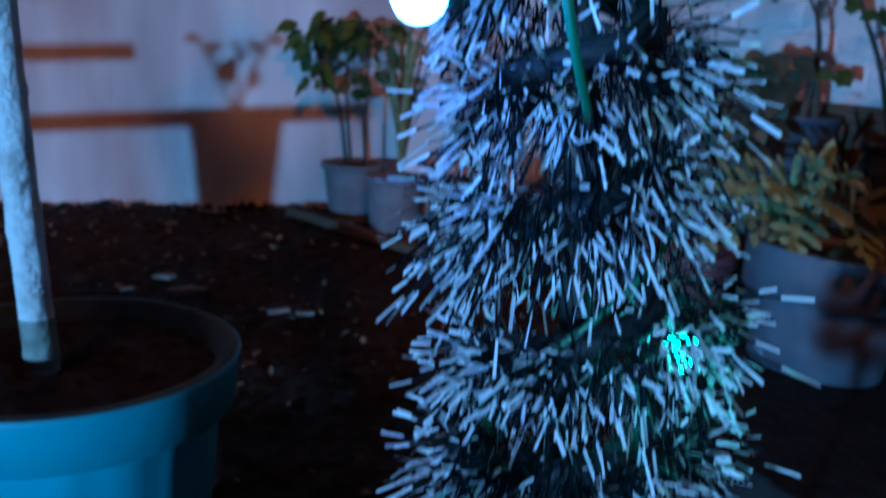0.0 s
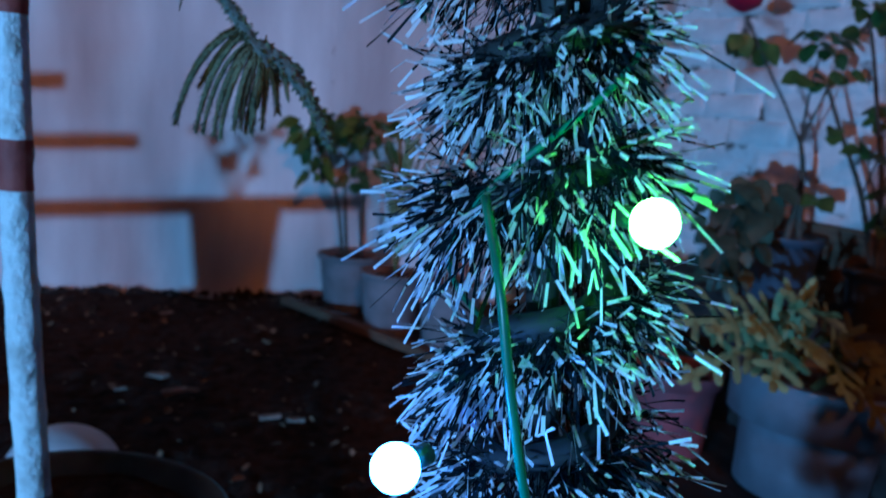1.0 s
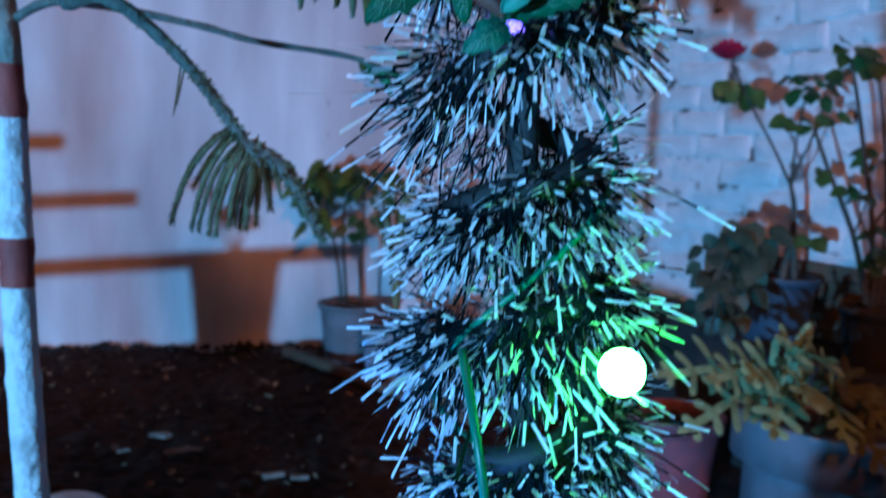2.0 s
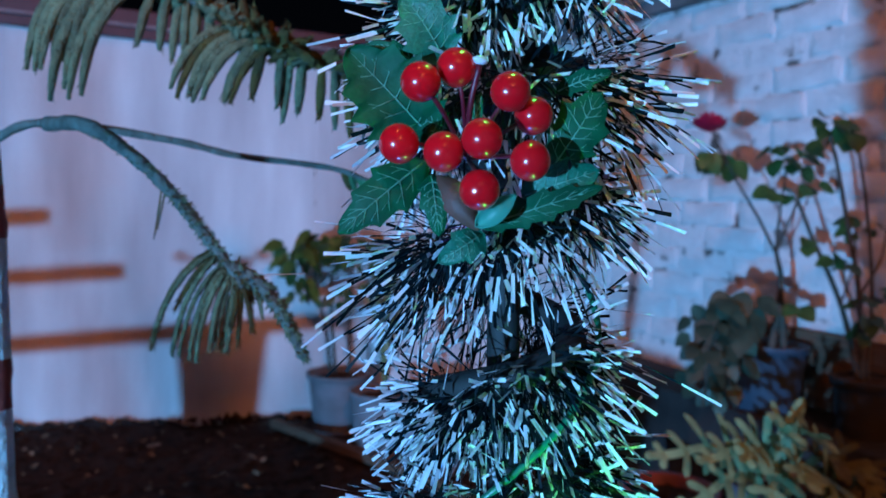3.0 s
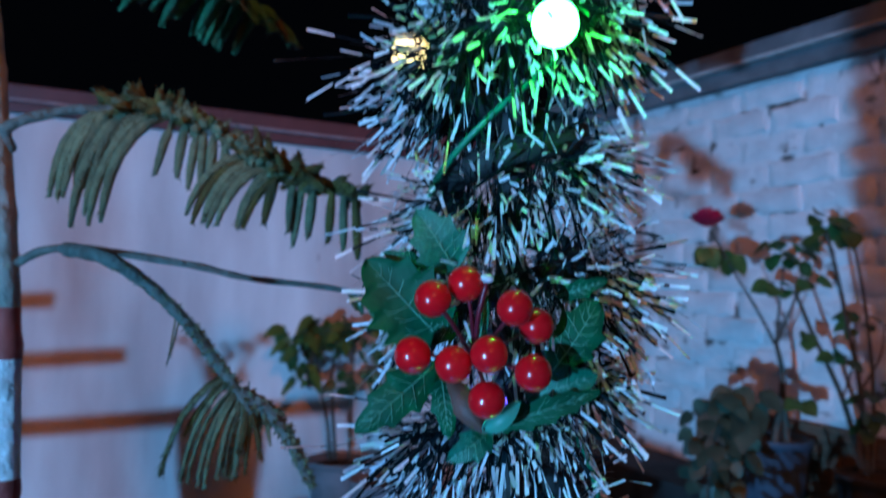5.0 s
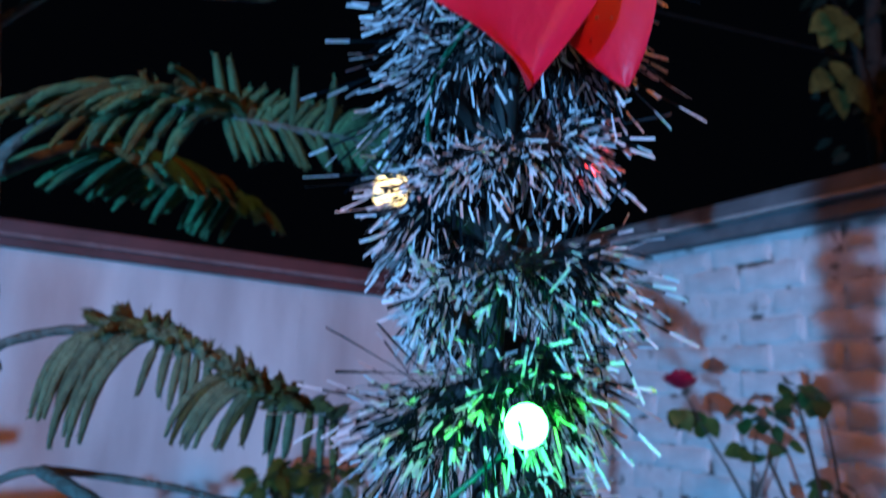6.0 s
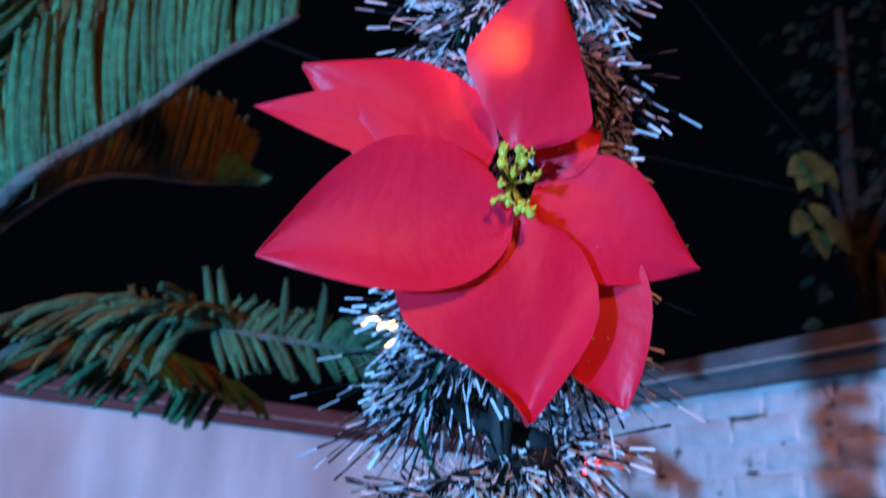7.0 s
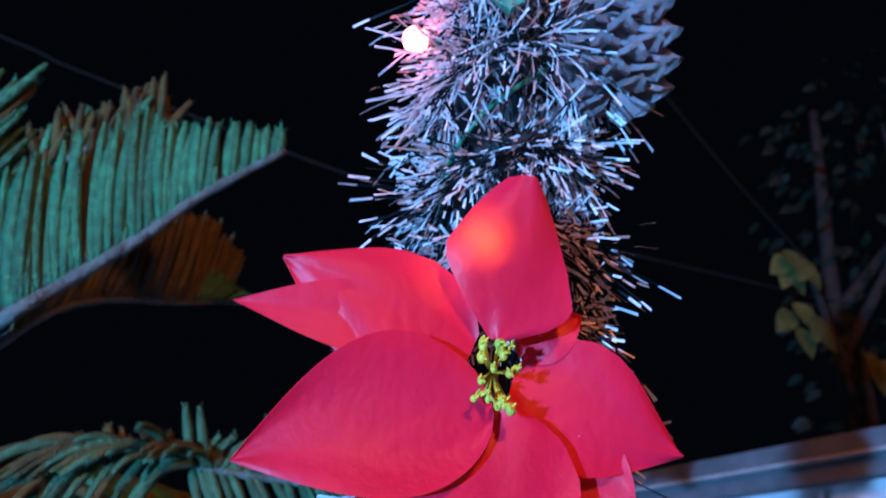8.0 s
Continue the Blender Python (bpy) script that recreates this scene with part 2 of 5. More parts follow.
def build_ground():
    xs, ys = grid_axis(-1.2, 1.5, 0.018, 60), grid_axis(0.15, 3.1, 0.018, 60)
    verts = []
    for y in ys:
        for x in xs:
            near = -1.3 < x < 1.6 and 0 < y < 3.2
            z = 0.0
            if near:
                z = 0.02 * noise.noise((x * 4, y * 4, 0.3)) + 0.018 * abs(noise.noise((x * 17, y * 17, 2))) + 0.012 * noise.noise((x * 45, y * 45, 5))
            verts.append((x, y, z - 0.006))
    w = len(xs)
    faces = [(j * w + i, j * w + i + 1, (j + 1) * w + i + 1, (j + 1) * w + i) for j in range(len(ys) - 1) for i in range(w - 1)]
    me = bpy.data.meshes.new("ground")
    me.from_pydata(verts, [], faces)
    me.materials.append(M_SOIL)
    me.polygons.foreach_set("use_smooth", [True] * len(faces))
    return tagged(new("ground", me), "dark brown lumpy garden soil strewn with litter", "soil", kind="structure")


build_ground()


def build_litter():
    bm = bmesh.new()
    r = random.Random(3)
    for i in range(420):
        x, y = r.uniform(-0.8, 0.9), r.uniform(0.75, 2.9)
        a = r.uniform(0, 6.28)
        size = r.uniform(0.008, 0.03) * (1.6 if r.random() < 0.1 else 1)
        leaf(bm, Vector((x, y, 0.016 + r.uniform(0, 0.012))), Vector((math.cos(a), math.sin(a), r.uniform(-0.3, 0.4))),
             Vector((r.uniform(-0.6, 0.6), r.uniform(-0.6, 0.6), 1)), size, size * r.uniform(0.25, 0.6), r.uniform(-0.4, 0.4), 0.4, rows=3)
    return tagged(link_mesh("leaf_litter", bm, M_LITTER), "scattered dry brown leaf scraps on the soil", "leaf litter", kind="stuff")


build_litter()


def build_chip(x, y, turn, length):
    bm = bmesh.new()
    box(bm, (-length / 2, -length * 0.16, 0), (length / 2, length * 0.16, length * 0.14), length * 0.05)
    for v in bm.verts:
        v.co += Vector((noise.noise(v.co * 40 + Vector((x, y, 0))) * length * 0.15, noise.noise(v.co * 60) * length * 0.1, 0))
    ob = link_mesh("wood_chip", bm, M_CHIP)
    ob.matrix_basis = pose(x, y, 0.022, 8, -6, turn)
    return tagged(ob, "small pale wood chip lying on dark soil", "wood chip", "chips on the soil")


for cx, cy, ct, cl in ((0.03, 1.65, 8, 0.05), (0.09, 1.63, -14, 0.045), (-0.2, 1.83, 10, 0.06), (-0.16, 1.84, -30, 0.045), (-0.33, 1.85, 4, 0.03),
                       (-0.28, 2.62, 20, 0.04), (-0.25, 1.95, -35, 0.06), (0.16, 1.9, 70, 0.025)):
    build_chip(cx, cy, ct, cl)

# ---- walls ----
def build_wall_north():
    x0, x1, y0, y1 = -4.5, 1.4, 3.0, 3.22
    top = lambda x: 1.40 - 0.0366 * x
    bm = bmesh.new()
    nx, nz = 120, 30
    front = [[bm.verts.new((x0 + (x1 - x0) * i / nx, y0 + 0.004 * noise.noise((i * 0.35, k * 0.4, 0)), -0.15 + (top(x0 + (x1 - x0) * i / nx) + 0.15) * k / nz)) for k in range(nz + 1)] for i in range(nx + 1)]
    for i in range(nx):
        for k in range(nz):
            bm.faces.new((front[i][k], front[i + 1][k], front[i + 1][k + 1], front[i][k + 1]))
    back = [bm.verts.new((x, y1, z)) for x, z in ((x0, -0.15), (x1, -0.15), (x1, top(x1)), (x0, top(x0)))]
    bm.faces.new(back[::-1])
    bm.faces.new([front[i][nz] for i in range(nx + 1)] + [back[2], back[3]])
    bm.faces.new([front[0][k] for k in range(nz + 1)] + [back[3], back[0]])
    bm.faces.new([front[nx][k] for k in range(nz, -1, -1)] + [back[1], back[2]])
    tagged(link_mesh("wall_north", bm, M_PLASTER, smooth=False), "whitewashed plastered garden wall with faint streaks", "wall", kind="structure")
    # coping: a slab, a thin proud lip and a lower fillet
    slope = math.atan(-0.0366)
    for name, lo, hi, mtl, text in (("coping_fillet", (x0, -0.03, 0.0), (x1, 0.24, 0.036), M_MAROON, "maroon painted fillet under the coping"),
                                    ("coping_lip", (x0, -0.05, 0.037), (x1, 0.24, 0.046), M_MAROON_EDGE, "thin chalky lip of the coping"),
                                    ("coping_slab", (x0, -0.04, 0.047), (x1, 0.25, 0.098), M_MAROON, "maroon painted wall coping slab")):
        bm = bmesh.new()
        box(bm, lo, hi, 0.004)
        ob = link_mesh(name, bm, mtl)
        ob.matrix_basis = Matrix.Translation((0, 3.0, 1.402)) @ Matrix.Rotation(-slope, 4, "Y")
        tagged(ob, text, "coping", kind="structure")
    # hairline crack in the plaster
    bm = bmesh.new()
    pts = smooth_path([(0.27 + rnd.uniform(-0.006, 0.006), 2.9975, 0.6 + 0.8 * i / 14) for i in range(15)], 40)
    tube(bm, pts, lambda s: 0.0016, 4)
    tagged(link_mesh("plaster_crack", bm, M_MORTAR), "hairline vertical crack in the plaster", "crack", kind="structure")
    # damp moss along the foot of the wall
    bm = bmesh.new()
    r = random.Random(5)
    for i in range(500):
        x = r.uniform(-1.2, 0.6)
        h = 0.05 * abs(noise.noise((x * 6, 1.7, 0))) + 0.012
        leaf(bm, Vector((x, 2.985 + r.uniform(-0.03, 0.008), 0.0)), Vector((r.uniform(-0.5, 0.5), -0.2, 1)), Vector((0, -1, 0.2)), h * r.uniform(0.5, 1.4), 0.014, 0.2, 0.2, rows=2)
    tagged(link_mesh("moss", bm, M_BLACK), "dark damp moss along the foot of the wall", "moss", kind="stuff")


build_wall_north()

TILT = radians(10)
EAST = Matrix(((-math.sin(TILT), math.cos(TILT), 0, 1.649 * math.cos(TILT)), (math.cos(TILT), math.sin(TILT), 0, 1.649 * math.sin(TILT)), (0, 0, 1, 0), (0, 0, 0, 1)))


def build_sodium_blocker():
    # Added out of view: keeps sodium light off the lower tree and trunk.
    bm = bmesh.new()
    box(bm, (-0.85, -1.15, -0.15), (-0.452, -1.0, 0.7), 0.01)
    box(bm, (-0.45, -1.15, -0.15), (4.0, -1.0, 1.45), 0.01)
    box(bm, (-0.45, -1.18, 1.452), (-0.14, -0.98, 1.74), 0.01)
    tagged(link_mesh("wall_south", bm, M_PLASTER), "unseen plastered wall and pier added to block the sodium lamp", "wall", kind="structure")


build_sodium_blocker()


def build_blocker_post():
    """A slim unseen post, added between the street lamp and the tree to dim its orange light."""
    bm = bmesh.new()
    lathe(bm, [(0.001, 0.0), (0.045, 0.0), (0.045, 0.03), (0.029, 0.05), (0.027, 1.56), (0.031, 1.57), (0.031, 1.6), (0.001, 1.605)], 20, (-0.04, -0.95, -0.01))
    tagged(link_mesh("garden_post", bm, M_WOOD, smooth=False), "slim unseen wooden post added to dim sodium light on the tree", "post")


build_blocker_post()


def build_wall_east():
    bm = bmesh.new()
    box(bm, (-3.0, 0.0035, -0.15), (2.77, 0.23, 1.495))
    wall = link_mesh("wall_east", bm, M_MORTAR)
    wall.matrix_basis = EAST
    tagged(wall, "white-painted brick garden wall with dark worn joints", "wall", kind="structure")
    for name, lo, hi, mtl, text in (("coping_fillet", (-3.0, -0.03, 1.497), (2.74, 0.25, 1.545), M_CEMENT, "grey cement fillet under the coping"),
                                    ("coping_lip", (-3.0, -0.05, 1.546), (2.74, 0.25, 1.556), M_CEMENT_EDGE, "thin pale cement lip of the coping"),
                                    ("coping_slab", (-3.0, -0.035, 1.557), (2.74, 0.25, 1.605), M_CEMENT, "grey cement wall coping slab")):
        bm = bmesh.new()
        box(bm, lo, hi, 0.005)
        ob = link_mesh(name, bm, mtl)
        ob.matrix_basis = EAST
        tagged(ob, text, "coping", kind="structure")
    return wall


wall_east = build_wall_east()

# ---- pots ----
def build_pot(name, place, r_top, r_bot, h, mtl, label, collar=0.03, lip=0.012, group="", ribs=0, soil=0.85, inner=None, tilt=0.0):
    ob = thing(name, place, label, "plant pot", group)
    ob.rotation_euler = (0, radians(tilt), 0)
    bm = bmesh.new()
    rc = r_top - lip
    low = r_bot + (rc - r_bot) * (1 - collar / h)
    lathe(bm, [(0.001, 0.0), (r_bot * 0.97, 0.0), (r_bot, 0.004), (low * 0.985, h - collar - 0.004), (low, h - collar)], 48, ripple=0.02 if ribs else 0, ribs=ribs)
    part("body", bm, mtl, ob)
    bm = bmesh.new()
    t = 0.006
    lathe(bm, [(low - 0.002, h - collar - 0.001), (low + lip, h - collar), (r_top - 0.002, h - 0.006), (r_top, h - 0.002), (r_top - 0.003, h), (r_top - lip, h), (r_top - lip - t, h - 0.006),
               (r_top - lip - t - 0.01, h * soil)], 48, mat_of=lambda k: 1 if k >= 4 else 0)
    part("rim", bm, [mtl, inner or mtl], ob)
    bm = bmesh.new()
    rr = r_top - lip - t - 0.002
    z = h * soil + 0.012
    rings = [[bm.verts.new((0, 0, z))]]
    for k in range(1, 10):
        rings.append([bm.verts.new((rr * k / 9 * math.cos(a), rr * k / 9 * math.sin(a), z + 0.012 * noise.noise((k * 3.3, a * 4, r_top * 9)) - (0.006 if k == 9 else 0))) for a in [2 * math.pi * i / 28 for i in range(28)]])
    for i in range(28):
        bm.faces.new((rings[0][0], rings[1][i], rings[1][(i + 1) % 28]))
    for k in range(1, 9):
        for i in range(28):
            j = (i + 1) % 28
            bm.faces.new((rings[k][i], rings[k + 1][i], rings[k + 1][j], rings[k][j]))
    part("soil", bm, M_POTSOIL, ob)
    return ob


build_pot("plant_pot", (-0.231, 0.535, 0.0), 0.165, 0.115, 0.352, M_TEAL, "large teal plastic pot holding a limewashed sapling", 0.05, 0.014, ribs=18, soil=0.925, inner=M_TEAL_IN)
build_pot("plant_pot", (0.358, 2.84, 0.0), 0.122, 0.085, 0.215, M_WHITEPOT, "chalky white pot beside the plastered wall", 0.02, 0.008, "white pots")
build_pot("plant_pot", (0.46, 2.5, 0.0), 0.112, 0.082, 0.22, M_WHITEPOT, "chalky white pot standing on the soil", 0.02, 0.006, "white pots")
build_pot("plant_pot", (0.615, 2.28, 0.0), 0.11, 0.08, 0.24, M_WHITEPOT, "chalky white pot at the end of the row", 0.02, 0.006, "white pots")
build_pot("plant_pot", (1.08, 1.13, 0.06), 0.175, 0.13, 0.245, M_GREYPOT, "wide grey plastic pot full of pale fern", 0.095, 0.028, tilt=4, soil=0.9)
build_pot("plant_pot", (1.26, 1.54, 0.375), 0.1, 0.078, 0.165, M_BLUEPOT, "dark blue plastic pot of leggy stems", 0.02, 0.006)
build_pot("plant_pot", (0.9, 1.36, 0.0), 0.11, 0.075, 0.25, M_PINKPOT, "faded pink plastic pot under the fern", 0.03, 0.008)
build_pot("plant_pot", (1.33, 1.27, 0.375), 0.085, 0.065, 0.13, M_BLACK, "black plastic pot on the ledge", 0.02, 0.006)


def build_ledges():
    # Ledge and step are added; their near-black colour stands for the darkness between pots.
    bm = bmesh.new()
    box(bm, (0.2, -0.25, 0.0), (2.3, -0.002, 0.375), 0.01)
    for v in bm.verts:
        v.co += Vector((0, 0.01, 0)) * noise.noise(v.co * 5)
    ob = link_mesh("planter_ledge", bm, M_BLACK)
    ob.matrix_basis = EAST
    tagged(ob, "low near-black ledge added along the brick wall for the dark there", "ledge", kind="structure")
    bm = bmesh.new()
    box(bm, (0.2, -0.86, 0.0), (1.3, -0.252, 0.06), 0.01)
    ob = link_mesh("stone_step", bm, M_BLACK)
    ob.matrix_basis = EAST
    tagged(ob, "near-black step added below the ledge", "step", kind="structure")
    bm = bmesh.new()
    box(bm, (-0.02, -0.006, 0.0), (0.02, 1.0, 0.03), 0.004)
    ob = link_mesh("wooden_board", bm, M_WOOD)
    ob.matrix_basis = pose(0.13, 2.86, 0.01, 0, 0, 210)
    tagged(ob, "dark weathered board lying on the soil by the pots", "board")
    bm = bmesh.new()
    box(bm, (0.2, -0.03, 0.377), (1.7, -0.005, 0.57), 0.006)
    ob = link_mesh("wooden_plank", bm, M_WOOD)
    ob.matrix_basis = EAST
    tagged(ob, "brown plank leaning along the foot of the brick wall", "plank")


build_ledges()


def build_dome():
    ob = thing("globe_lamp", (-0.38, 1.4, 0.0), "white unlit garden globe half sunk in soil", "garden globe")
    bm = bmesh.new()
    lathe(bm, [(0.11 * math.cos(a), 0.09 * math.sin(a) + 0.01) for a in [i * math.pi / 2 / 12 for i in range(12)]] + [(0.001, 0.1)], 32)
    part("globe", bm, M_DOME, ob)
    bm = bmesh.new()
    lathe(bm, [(0.116, 0.0), (0.116, 0.012), (0.109, 0.016)], 32)
    part("collar", bm, M_METAL, ob)


build_dome()


# ---- the limewashed sapling ----
TRUNK = smooth_path([(-0.241, 0.515, 0.32), (-0.245, 0.485, 0.49), (-0.251, 0.473, 0.65), (-0.2585, 0.47, 0.851), (-0.28, 0.47, 1.05), (-0.297, 0.47, 1.18), (-0.325, 0.47, 1.38), (-0.385, 0.47, 1.6), (-0.45, 0.47, 1.85)], 150)
pine = thing("norfolk_pine", (0, 0, 0), "young norfolk pine with limewashed trunk and brown bands", "tree")


def build_trunk():
    bm = bmesh.new()
    sides = 14
    rings = []
    for i, p in enumerate(TRUNK):
        rad = 0.0150 - 0.0055 * i / 150 + 0.0008 * noise.noise((p.z * 30, 0, 0)) + (0.0012 if int(p.z * 1000) % 117 < 8 else 0)
        rings.append([bm.verts.new(p + Vector((math.cos(a), math.sin(a), 0)) * (rad + 0.0005 * noise.noise((p.z * 60, a * 2, 1)))) for a in [2 * math.pi * k / sides for k in range(sides)]])
    for i in range(150):
        z = (TRUNK[i].z + TRUNK[i + 1].z) / 2
        idx = 3 if z > 1.25 else 2 if (z < 0.396 or z > 0.86) else 1 if (0.679 < z < 0.713 or 0.82 < z <= 0.86) else 0
        for k in range(sides):
            j = (k + 1) % sides
            bm.faces.new((rings[i][k], rings[i][j], rings[i + 1][j], rings[i + 1][k])).material_index = idx
    part("trunk", bm, [M_WHITEBARK, M_BAND, M_BARK, M_TWIG], pine)


build_trunk()


def branchlet(bm, base, way, length, radius, droop, needles=30, mat_index=0, hair=1.45):
    pts = []
    p = base.copy()
    d = way.normalized()
    n = 6
    for i in range(n + 1):
        pts.append(p.copy())
        d = (d + droop * (1.0 / n)).normalized()
        p += d * (length / n)
    tube(bm, pts, lambda s: radius * (0.8 + 0.5 * math.sin(math.pi * min(1, s * 1.1))) * (1.0 if s < 0.92 else 0.55), 5, mat_index)
    for k in range(needles):
        s = rnd.uniform(0.02, 0.98)
        i = min(int(s * n), n - 1)
        q = pts[i].lerp(pts[i + 1], s * n - i)
        dd = (pts[i + 1] - pts[i]).normalized()
        out = dd.orthogonal().normalized()
        out.rotate(Matrix.Rotation(rnd.uniform(0, 6.28), 3, dd))
        tip = q + (out * 0.85 + dd * 1.0) * radius * hair * rnd.uniform(0.8, 1.2)
        w = dd.cross(out) * radius * 0.35
        f = bm.faces.new((bm.verts.new(q + out * radius * 0.5 - w), bm.verts.new(q + out * radius * 0.5 + w), bm.verts.new(tip)))
        f.material_index = mat_index


def frond(points, sets, twig=0.0045, label="", fat=1.0, green=None, hair=1.45):
    """A branch and its branchlets in order along it.
    sets: (from, to, count, first way, last way, first length, last length, droop, unevenness, dry share)."""
    path = smooth_path(points, 40)
    bm = bmesh.new()
    tube(bm, path, lambda s: twig * (1.1 - 0.5 * s) * (1 + 0.08 * math.sin(60 * s)), 8)
    br = part("branch", bm, M_LIMB, pine, label)
    bm = bmesh.new()
    for a, b, count, way, way_end, length, length_end, droop, uneven, dryness in sets:
        for i in range(count):
            q = (i + rnd.uniform(-0.3, 0.3)) / max(1, count - 1)
            s = min(max(a + (b - a) * q, 0.0), 1.0)
            k = min(int(s * 40), 39)
            base = path[k].lerp(path[k + 1], s * 40 - k)
            w = Vector(way).lerp(Vector(way_end), min(max(q, 0.0), 1.0)) + jit(uneven)
            ln = (length + (length_end - length) * q) * rnd.uniform(0.88, 1.1)
            branchlet(bm, base, w, ln, rnd.uniform(0.0024, 0.003) * fat, Vector(droop), (40 if hair < 2 else 150) if ln > 0.02 else 6, 1 if rnd.random() < dryness else 0, hair)
    part("needles", bm, [green or M_NEEDLE, M_DRY_AND_SHADED], br)


ANY = (0, 0, 0)
# bare lower twig
frond([(-0.258, 0.47, 0.893), (-0.212, 0.45, 0.91), (-0.115, 0.45, 0.901), (-0.062, 0.45, 0.891), (0.018, 0.45, 0.884), (0.06, 0.44, 0.87)],
      [(0.84, 1.0, 8, (0.3, 0, -0.5), (0.6, 0, -0.4), 0.02, 0.03, (0, 0, -0.8), 0.3, 0.3)], 0.0036, "bare brown twig")
# drooping lower branch, needle-clad, that forks at its end
frond([(-0.21, 0.45, 0.909), (-0.169, 0.36, 0.903), (-0.139, 0.36, 0.885), (-0.108, 0.36, 0.856), (-0.072, 0.36, 0.81), (-0.052, 0.36, 0.782)],
      [(0.24, 0.7, 300, (0.5, 0, -0.4), (0.5, 0, -0.4), 0.006, 0.0075, ANY, 0.9, 0.06), (0.6, 1.0, 420, (0.5, 0, -0.4), (0.5, 0, -0.4), 0.0075, 0.0085, ANY, 1.0, 0.12),
       (0.55, 0.565, 2, (-0.1, 0, -1), (-0.1, 0, -1), 0.04, 0.034, (-0.1, 0, -0.2), 0.05, 1.0)], 0.0056, fat=0.22, green=M_NEEDLE_OLD, hair=2.5)
frond([(-0.078, 0.362, 0.818), (-0.07, 0.358, 0.808), (-0.064, 0.355, 0.799), (-0.057, 0.352, 0.789)],
      [(-0.0, 0.9, 10, (-0.85, -0.05, -0.25), (-0.3, -0.1, -0.9), 0.092, 0.055, (0.05, 0, -2.2), 0.2, 0.2), (0.1, 1.0, 6, (-0.5, 0.1, -0.5), (-0.1, 0.1, -0.9), 0.06, 0.05, (0, 0, -0.8), 0.1, 0.75),
       (0.5, 1.0, 4, (-0.1, -0.15, -0.9), (0.3, -0.15, -0.9), 0.042, 0.036, (-0.3, 0, -0.3), 0.1, 0.2)], 0.0036, fat=0.62, green=M_NEEDLE_OLD, hair=3.0)
frond([(-0.066, 0.36, 0.803), (-0.046, 0.355, 0.792), (-0.028, 0.35, 0.769), (-0.011, 0.35, 0.737)],
      [(0.0, 1.0, 420, (0.5, 0, -0.5), (0.5, 0, -0.6), 0.012, 0.006, ANY, 1.0, 0.08), (0.15, 0.4, 4, (0.8, -0.1, 0.1), (0.7, -0.1, -0.2), 0.022, 0.018, (0, 0, -1.6), 0.1, 0.0), (0.1, 0.6, 5, (0.1, -0.1, -0.8), (0.4, -0.1, -0.7), 0.03, 0.02, (0, 0, -0.5), 0.2, 0.1)], 0.006, fat=0.34, green=M_NEEDLE_OLD, hair=2.5)
# second whorl: fans that arch over and hang
frond([(-0.262, 0.47, 0.99), (-0.262, 0.46, 1.009), (-0.223, 0.46, 1.025), (-0.187, 0.46, 1.03), (-0.137, 0.46, 1.032), (-0.083, 0.455, 1.01), (-0.042, 0.45, 0.988), (0.03, 0.45, 0.966)],
      [(0.44, 0.52, 8, (-1, -0.1, 0.05), (-0.9, -0.15, 0.1), 0.094, 0.088, (0.1, 0, -3.2), 0.06, 0.12), (0.53, 0.58, 4, (-0.9, -0.1, 0.05), (-0.75, -0.1, 0.0), 0.135, 0.125, (0.2, 0, -2.9), 0.05, 0.3),
       (0.6, 0.7, 6, (-0.25, -0.1, -0.5), (0.0, -0.1, -0.8), 0.058, 0.048, (0.1, 0, -0.9), 0.08, 0.0), (0.78, 0.88, 7, (-0.95, -0.15, 0.1), (-0.7, -0.2, 0.0), 0.085, 0.075, (0, 0, -2.2), 0.08, 0.35),
       (0.84, 1.0, 8, (-0.3, -0.1, -0.6), (0.1, -0.1, -0.8), 0.058, 0.052, (0, 0, -0.9), 0.1, 0.25),
       (0.46, 0.66, 60, (-0.6, 0, 0.5), (-0.3, 0, 0.5), 0.024, 0.018, (0, 0, -0.8), 0.5, 0.85), (0.55, 0.86, 90, (0.1, -0.3, 0.3), (0.1, -0.3, 0.2), 0.014, 0.012, ANY, 0.6, 0.1), (0.8, 1.0, 70, (-0.4, 0, 0.5), (0, 0, 0.4), 0.026, 0.018, (0, 0, -0.8), 0.5, 0.9)],
      0.0048, fat=1.35, green=M_NEEDLE_OLD)
